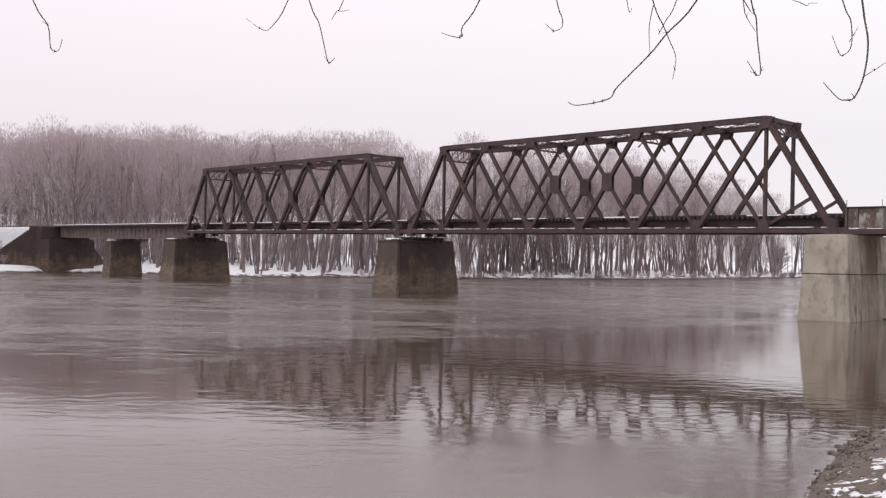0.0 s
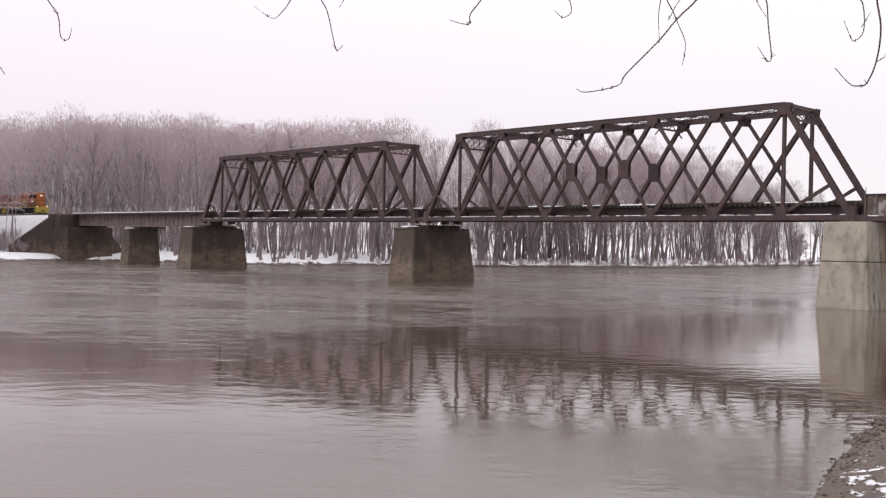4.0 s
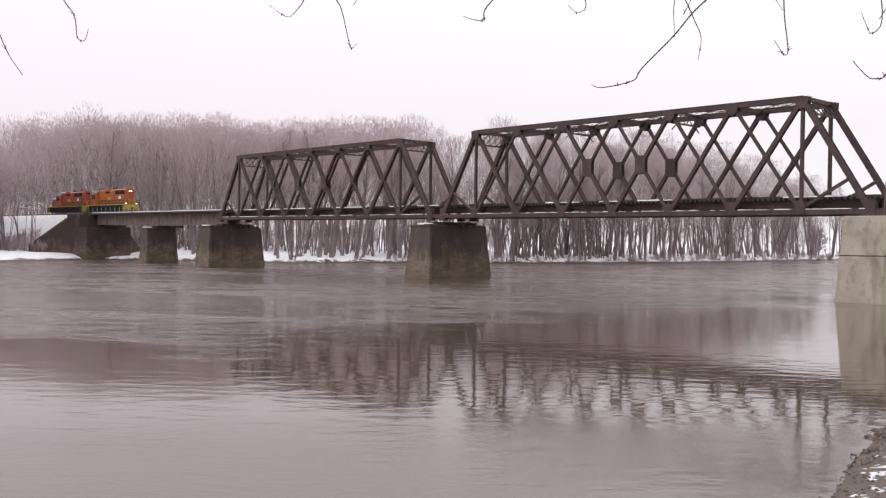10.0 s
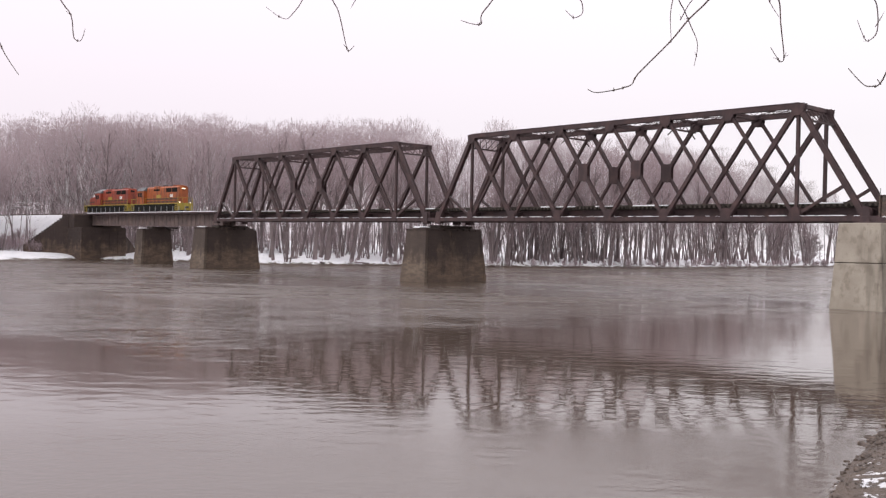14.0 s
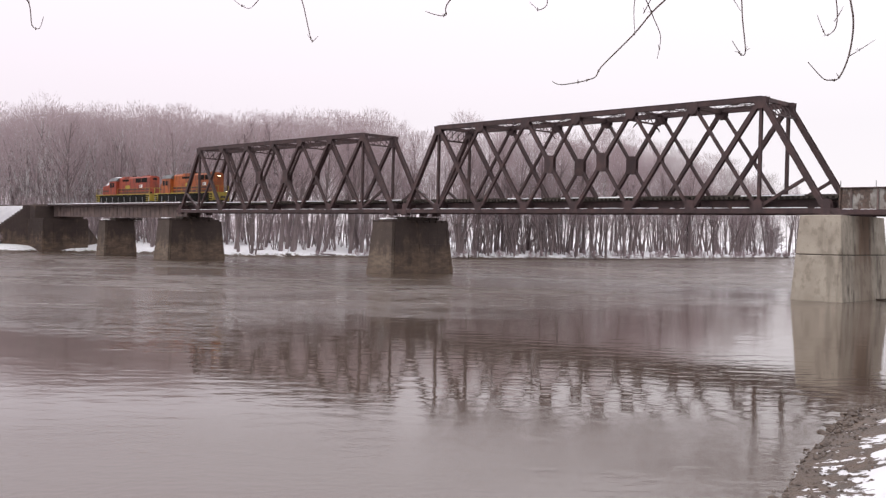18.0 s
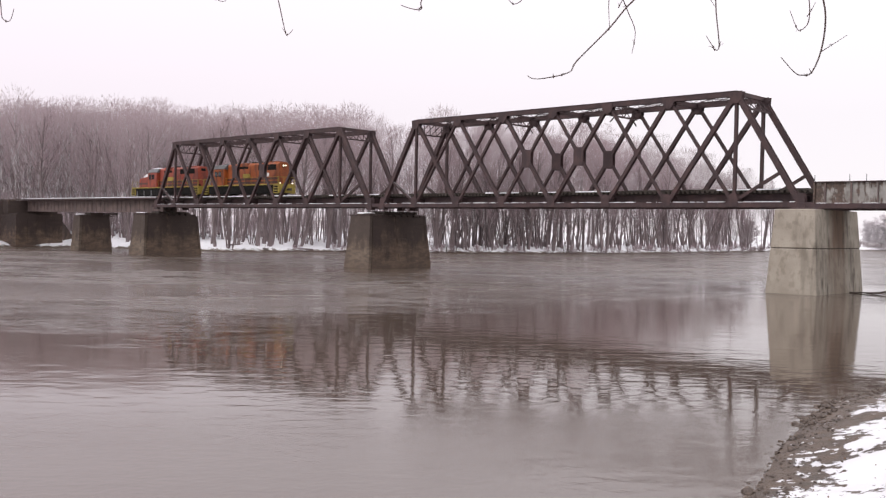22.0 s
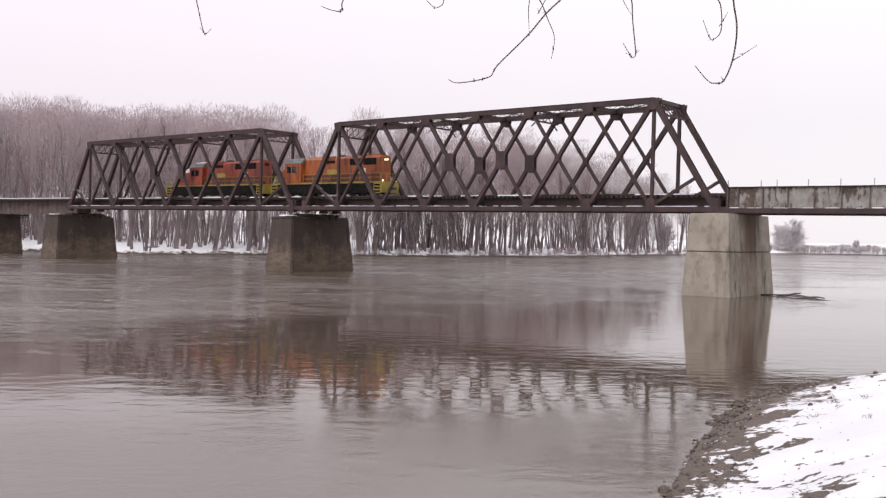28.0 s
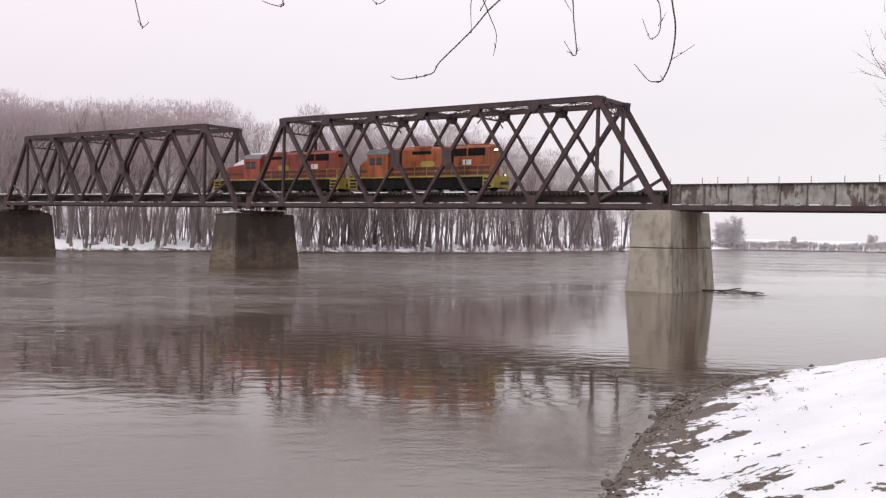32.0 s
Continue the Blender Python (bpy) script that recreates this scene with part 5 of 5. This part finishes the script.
# ---------------------------------------------------------------- near bank and small things
def build_rocks():
    rng = random.Random(12)
    shapes = []
    for i in range(6):
        bm = bmesh.new()
        bmesh.ops.create_icosphere(bm, subdivisions=2, radius=0.5)
        flat = [(Vector((rng.gauss(0, 1), rng.gauss(0, 1), rng.gauss(0, 1))).normalized(), rng.uniform(0.22, 0.4)) for _ in range(7)]
        for v in bm.verts:
            n = noise.noise(v.co * 2.3 + Vector((i * 7, 0, 0))) * 0.5 + noise.noise(v.co * 5 + Vector((0, i * 5, 0))) * 0.2
            v.co *= 1 + n * 0.5
            # broken faces
            for d, cut in flat:
                v.co -= d * max(v.co.dot(d) - cut, 0)
            v.co.z *= 0.62
        me = bpy.data.meshes.new("rock")
        bm.to_mesh(me)
        bm.free()
        me.materials.append(ROCK)
        shapes.append(me)
    for i in range(300):
        y = rng.uniform(-62, -53) if i % 5 == 0 else (rng.uniform(-55, -45) if i % 5 < 4 else rng.uniform(-45, -36))
        near = rng.random() ** 2.6
        x = float(shore_east(y)) + near * 0.9 - 0.2
        size = (0.09 + 0.2 * rng.random() ** 2.0) * (1.1 - 0.4 * near)
        if i % 23 == 0:
            x, size = x + rng.uniform(1.2, 2.6), size * 0.9
        ob = new("rock", rng.choice(shapes))
        ob.matrix_world = Matrix.LocRotScale((x, y, float(ground_z(x, y)) + 0.08 * size), Euler((rng.uniform(-0.5, 0.5), rng.uniform(-0.5, 0.5), rng.uniform(0, 6.28))), (size, size * rng.uniform(0.6, 1.3), size * rng.uniform(0.8, 1.3)))
        tagged(ob, "wet brown rock on the muddy river edge", "rock", "rocks along the near bank")


build_rocks()


def build_pebbles():
    """Gravel and clods over the bare mud strip."""
    rng = random.Random(44)
    g = Lump()
    for i in range(1100):
        y = rng.uniform(-64, -40)
        x = float(shore_east(y)) + -0.1 + 1.2 * rng.random() ** 1.7
        r = 0.012 + 0.045 * rng.random() ** 2.5
        p = Vector((x, y, float(ground_z(x, y)) + r * 0.2))
        a = rng.uniform(0, 6.28)
        ring = [p + Vector((math.cos(a + k * 1.2566), math.sin(a + k * 1.2566), rng.uniform(-0.2, 0.2))) * r * rng.uniform(0.7, 1.3) for k in range(5)]
        top = p + Vector((rng.uniform(-0.3, 0.3) * r, rng.uniform(-0.3, 0.3) * r, r * rng.uniform(0.5, 0.9)))
        g.add(ring + [top, p - Vector((0, 0, r * 0.6))], [(k, (k + 1) % 5, 5) for k in range(5)] + [((k + 1) % 5, k, 6) for k in range(5)])
    tagged(new("gravel", mesh_of("gravel", g.v, g.f, ROCK)), "wet brown gravel and clods on the mud", "gravel", kind="stuff")


build_pebbles()


def build_weeds():
    rng = random.Random(6)
    for i in range(11):
        y = rng.uniform(-64, -50)
        x = float(shore_east(y)) + rng.uniform(1.5, 4.0)
        g = Lump()
        for k in range(rng.randint(5, 9)):
            a, ln = rng.uniform(0, 6.28), rng.uniform(0.1, 0.28)
            c = Vector((rng.gauss(0, 0.09), rng.gauss(0, 0.09), 0))
            bend = Vector((math.cos(a) * ln * 0.6, math.sin(a) * ln * 0.6, ln * rng.uniform(0.25, 0.5)))
            tip = bend + Vector((math.cos(a + 0.9) * ln * 0.6, math.sin(a + 0.9) * ln * 0.6, rng.uniform(-0.1, 0.06)))
            g.tube([c + Vector((0, 0, -0.04)), c + bend * 0.5, c + bend, c + tip], [0.004, 0.0035, 0.003, 0.0018], 3)
            for _ in range(2):
                b = rng.uniform(0, 6.28)
                g.tube([c + bend * 0.7, c + bend * 0.7 + Vector((math.cos(b), math.sin(b), 0.3)) * ln * 0.35], [0.0025, 0.0012], 3)
        ob = new("dry_weed", g.mesh("dry_weed", NEAR_TWIG))
        ob.location = (x, y, float(ground_z(x, y)))
        tagged(ob, "tangle of dry brown twigs poking through snow", "weed", "dry weeds on the near bank")
    # dead leaves, curled, in the bare patches and on the snow
    g = Lump()
    for i in range(200):
        y = rng.uniform(-68, -42)
        x = float(shore_east(y)) + 0.5 + 5.0 * rng.random() ** 1.4
        z = float(ground_z(x, y)) + 0.004
        a, w = rng.uniform(0, 6.28), rng.uniform(0.012, 0.034)
        c, n = Vector((math.cos(a), math.sin(a), 0)) * w, Vector((-math.sin(a), math.cos(a), 0)) * w * 0.55
        p, up = Vector((x, y, z)), Vector((0, 0, rng.uniform(0.008, 0.03)))
        g.add([p - c, p - n + up, p + c + up * 0.4, p + n + up, p - n * 0.6 + up * 1.25, p + n * 0.6 + up * 1.25],
              [(0, 1, 2), (0, 2, 3), (0, 4, 1), (1, 4, 2), (2, 5, 3), (3, 5, 0), (0, 5, 4), (4, 5, 2)])
    tagged(new("leaf_litter", g.mesh("leaf_litter", DEAD_LEAF)), "curled brown dead leaves scattered over snow and mud", "leaves", kind="stuff")


build_weeds()


def build_driftwood():
    t = thing("driftwood", "dark drifted branches caught against the concrete pier", "driftwood")
    for pts in ([(2.6, 4.4, 0.02), (5.2, 3.9, 0.12), (7.4, 2.9, 0.07), (10.0, 1.3, -0.02)],
                [(4.2, 4.9, 0.0), (5.6, 4.9, 0.16), (6.6, 4.5, 0.1), (7.9, 4.3, 0.0)],
                [(5.4, 4.0, 0.1), (6.0, 4.3, 0.3), (6.5, 4.3, 0.34)],
                [(7.2, 3.0, 0.06), (8.2, 3.2, 0.16), (8.9, 3.0, 0.08)]):
        part("branch", Lump().tube(pts, [0.06, 0.06, 0.045, 0.02][: len(pts)], 6), WOOD, t, smooth=True)


build_driftwood()


def build_shore_litter():
    rng = random.Random(15)
    for x, y, n, wide in ((-91.5, 95.5, 70, 3.2), (-92.8, 88.5, 40, 2.2), (-89.6, 103.5, 34, 2.0), (-95.5, 195.5, 80, 3.6)):
        g = Lump()
        for k in range(n):
            c = Vector((rng.gauss(0, wide * 0.4), rng.gauss(0, wide * 0.5), rng.uniform(0.0, 0.9)))
            d = Vector((rng.gauss(0, 1), rng.gauss(0, 1), rng.gauss(0.25, 0.3))).normalized() * rng.uniform(0.6, 1.9)
            g.tube([c - d * 0.5, c + Vector((0, 0, 0.08)), c + d * 0.5], [0.05, 0.04, 0.015], 4)
        ob = new("brush_pile", g.mesh("brush_pile", BARK))
        ob.location = (x - 1.0, y, float(ground_z(x - 1.0, y)) - 0.05)
        tagged(ob, "tangled heap of drifted brush at the water's edge", "brush pile", "brush piles on the far bank", "stuff")
    for x, y, ln, turn in ((-98.5, 112, 5.0, 1.1), (-117.5, 38, 6.0, 1.9), (-118.5, 30, 4.5, 1.2), (-93.0, 126, 6.5, 1.4), (-124, 27, 5.5, 0.5)):
        g = Lump().tube([(0, -ln / 2, 0.1), (0.15, -ln / 6, 0.22), (0.05, ln / 4, 0.2), (0.3, ln / 2, 0.36)], [0.19, 0.17, 0.13, 0.05], 7)
        g.tube([(0.08, 0, 0.2), (0.5, 0.5, 0.7), (0.6, 0.9, 1.0)], [0.07, 0.05, 0.02], 5)
        ob = new("fallen_log", g.mesh("fallen_log", BARK, smooth=True))
        ob.matrix_world = Matrix.LocRotScale((x, y, float(ground_z(x, y)) - 0.08), Euler((0, 0, turn)), (1, 1, 1))
        tagged(ob, "fallen grey log lying in the snow on the bank", "log", "fallen logs on the far bank")
    # snow-laden limbs that hang by the railway bank
    for x, y, z, turn in ((-175.8, -7.6, 11.6, 1.2), (-176.0, -8.0, 10.6, 1.45)):
        t = thing("broken_limb", "snow-covered broken limb hanging beside the railway bank", "branch", Matrix.LocRotScale((x, y, z), Euler((0, 0, turn)), (1, 1, 1)), "snowy limbs by the bank")
        part("limb", Lump().tube([(-1.6, 0, -0.5), (-0.4, 0.1, 0.1), (1.6, 0, 0.35), (4.2, -0.3, -0.35)], [0.1, 0.09, 0.07, 0.03], 6), BARK, t, smooth=True)
        for k in range(7):
            u = -1.0 + k * 0.6
            d = rng.uniform(-1, 1)
            part("side_branch", Lump().tube([(u, 0.1, 0.2), (u + 1.0, d, 0.3 + 0.3 * d), (u + 2.0, d * 1.8, -0.1 - 0.12 * k)], [0.045, 0.035, 0.015], 4), HAZED_HOAR, t)
        part("lying_snow", Lump().tube([(-1.4, 0, -0.3), (-0.4, 0.1, 0.18), (1.6, 0, 0.41), (4.0, -0.28, -0.25)], [0.04, 0.07, 0.06, 0.03], 6), SNOW, t, "ridge of snow on the limb")
    post = Lump().tube([(0, 0, -0.6), (0.05, 0, 0.5), (0.02, 0.03, 1.35)], [0.17, 0.16, 0.13], 8)
    ob = new("stump", post.mesh("stump", WOOD, smooth=True))
    ob.location = (-101.8, 63.8, 0.0)
    tagged(ob, "dark broken stump standing at the water's edge", "stump")


build_shore_litter()


def build_overhang():
    """Bare hanging twigs of a tree that stands behind the camera."""
    rng = random.Random(21)
    t = thing("tree", "overhanging bare tree with thin drooping hooked twigs", "tree")
    limb = Lump().tube([(37.5, -82.0, 1.8), (37.3, -81.6, 5.0), (36.6, -80.0, 7.6), (34.0, -76.0, 8.6), (31.6, -73.0, 8.4), (29.6, -74.0, 8.0), (28.2, -76.4, 7.6)], [0.3, 0.26, 0.16, 0.1, 0.07, 0.05, 0.02], 8)
    part("trunk", limb, BARK, t, smooth=True)

    right = Vector((0.7, 0.714, 0))

    def twig(top, bends, r=0.004, hangs=True, buds=2):
        """A twig that hangs from the limb to top and goes on through its bends, each so far to the right and up."""
        a = Vector(top)
        knots = [a] + [a + right * u + Vector((rng.gauss(0, 0.006), rng.gauss(0, 0.006), v)) for u, v in bends]
        if hangs:
            d = (knots[0] - knots[1]).normalized()
            knots = [a + d * 0.5 + Vector((rng.uniform(-0.2, 0.2), rng.uniform(-0.2, 0.2), 1.5)), a + d * 0.45 + Vector((0, 0, 0.25))] + knots
        # a smooth line through the knots
        pts = []
        ends = [knots[0]] + knots + [knots[-1]]
        for p0, p1, p2, p3 in zip(ends, ends[1:], ends[2:], ends[3:]):
            for k in range(4):
                u = k / 4
                pts.append(0.5 * (2 * p1 + (p2 - p0) * u + (2 * p0 - 5 * p1 + 4 * p2 - p3) * u * u + (3 * p1 - p0 - 3 * p2 + p3) * u ** 3))
        pts.append(knots[-1])
        n = len(pts)
        stem = part("twig", Lump().tube(pts, [r * (1.2 - 0.75 * (i / (n - 1)) ** 1.5) for i in range(n)], 5), NEAR_TWIG, t, smooth=True)
        for _ in range(buds):
            k = rng.randint(n // 2, n - 3)
            d = right * rng.uniform(-0.035, 0.03) + Vector((0, 0, rng.uniform(-0.005, 0.03)))
            part("spur", Lump().tube([pts[k], pts[k] + d * 0.6, pts[k] + d], [r * 0.5, r * 0.4, r * 0.25], 4), NEAR_TWIG, stem)
            part("bud", Lump().tube([pts[k] - Vector((0, 0, 0.008)), pts[k], pts[k] + Vector((0.003, 0, 0.01))], [r * 0.5, r * 1.35, r * 0.4], 5), NEAR_TWIG, stem)

    twig((27.802, -75.623, 6.296), [(0.09, -0.162), (0.129, -0.307), (0.159, -0.325), (0.201, -0.252)])
    twig((27.576, -75.978, 6.132), [(0.052, -0.127), (0.109, -0.272), (0.23, -0.409)], 0.0045)
    twig((28.953, -74.446, 6.324), [(-0.106, -0.166), (-0.16, -0.199), (-0.264, -0.125)], 0.0035, buds=1)
    twig((29.048, -74.349, 6.322), [(0.068, -0.145), (0.108, -0.344), (0.142, -0.402), (0.181, -0.365)])
    twig((29.203, -74.191, 6.33), [(-0.042, -0.074), (-0.081, -0.133)], 0.0035, buds=0)
    twig((29.178, -74.216, 6.264), [(0.037, -0.01), (0.08, 0.005)], 0.0025, False, 0)
    twig((29.816, -73.563, 6.345), [(-0.099, -0.173), (-0.12, -0.239), (-0.174, -0.236), (-0.248, -0.216)], 0.0045)
    twig((30.162, -73.209, 6.354), [(0.038, -0.109), (0.039, -0.171), (0.0, -0.204), (-0.037, -0.19), (-0.081, -0.158)], 0.0035, buds=1)
    twig((30.478, -72.886, 6.362), [(0.02, -0.076), (0.041, -0.047)], 0.003, buds=0)
    twig((30.796, -72.561, 6.37), [(-0.197, -0.222), (-0.307, -0.366), (-0.511, -0.573), (-0.557, -0.647), (-0.753, -0.694), (-0.833, -0.674)], 0.0055, buds=4)
    twig((30.598, -72.763, 6.328), [(-0.027, -0.146), (-0.023, -0.328)], 0.003, False, 0)
    twig((30.595, -72.767, 6.365), [(0.061, -0.163), (0.11, -0.253), (0.159, -0.372), (0.136, -0.511)], 0.004)
    twig((30.704, -72.655, 6.367), [(-0.067, -0.129), (-0.113, -0.224), (-0.092, -0.184)], 0.0035, buds=1)
    twig((31.038, -72.313, 6.376), [(0.038, -0.116), (0.044, -0.254), (0.074, -0.461), (0.052, -0.487), (0.026, -0.462), (-0.022, -0.397)], 0.0045, buds=4)
    twig((31.002, -72.35, 6.375), [(0.024, -0.109), (0.091, -0.202)], 0.0035, buds=1)
    twig((31.005, -72.347, 6.375), [(0.056, -0.086), (0.081, -0.05)], 0.003, False, 0)
    twig((31.254, -72.092, 6.366), [(0.058, -0.006), (0.117, -0.005)], 0.003, buds=0)
    twig((31.45, -71.892, 6.386), [(0.053, -0.134), (0.049, -0.298), (0.01, -0.36), (-0.02, -0.335), (-0.058, -0.23)], 0.004)
    twig((31.483, -71.856, 6.117), [(0.036, 0.044), (0.06, 0.096)], 0.0025, False, 1)
    twig((31.496, -71.682, 6.38), [(0.03, -0.236), (0.015, -0.455), (-0.052, -0.602), (-0.106, -0.621), (-0.153, -0.604), (-0.243, -0.507)], 0.006)
    twig((31.504, -71.669, 5.917), [(0.079, 0.045), (0.169, 0.112)], 0.0028, False, 2)


build_overhang()


# ---------------------------------------------------------------- movement
def motions():
    tilt = math.degrees(math.atan(GRADE))
    times = [i * 2.0 for i in range(17)]
    for unit, back in ((lead, 0.0), (second, UNIT)):
        walk(unit, [(t, pose(lead_x(t) - back, MID, Z_RAIL + rise(lead_x(t) - back), 0, tilt, 0)) for t in times])
    ticks = [i / 10 for i in range(321)]
    for ws, x in lead_sets + second_sets:
        walk(ws, [(t, pose(x, 0, 0.508, 0, math.degrees((lead_x(t) - lead_x(0)) / 0.508), 0)) for t in ticks])
    walk(river, [(0.0, pose(0, 24, 0)), (16.0, pose(0, 0, 0)), (32.0, pose(0, -24, 0))])


motions()
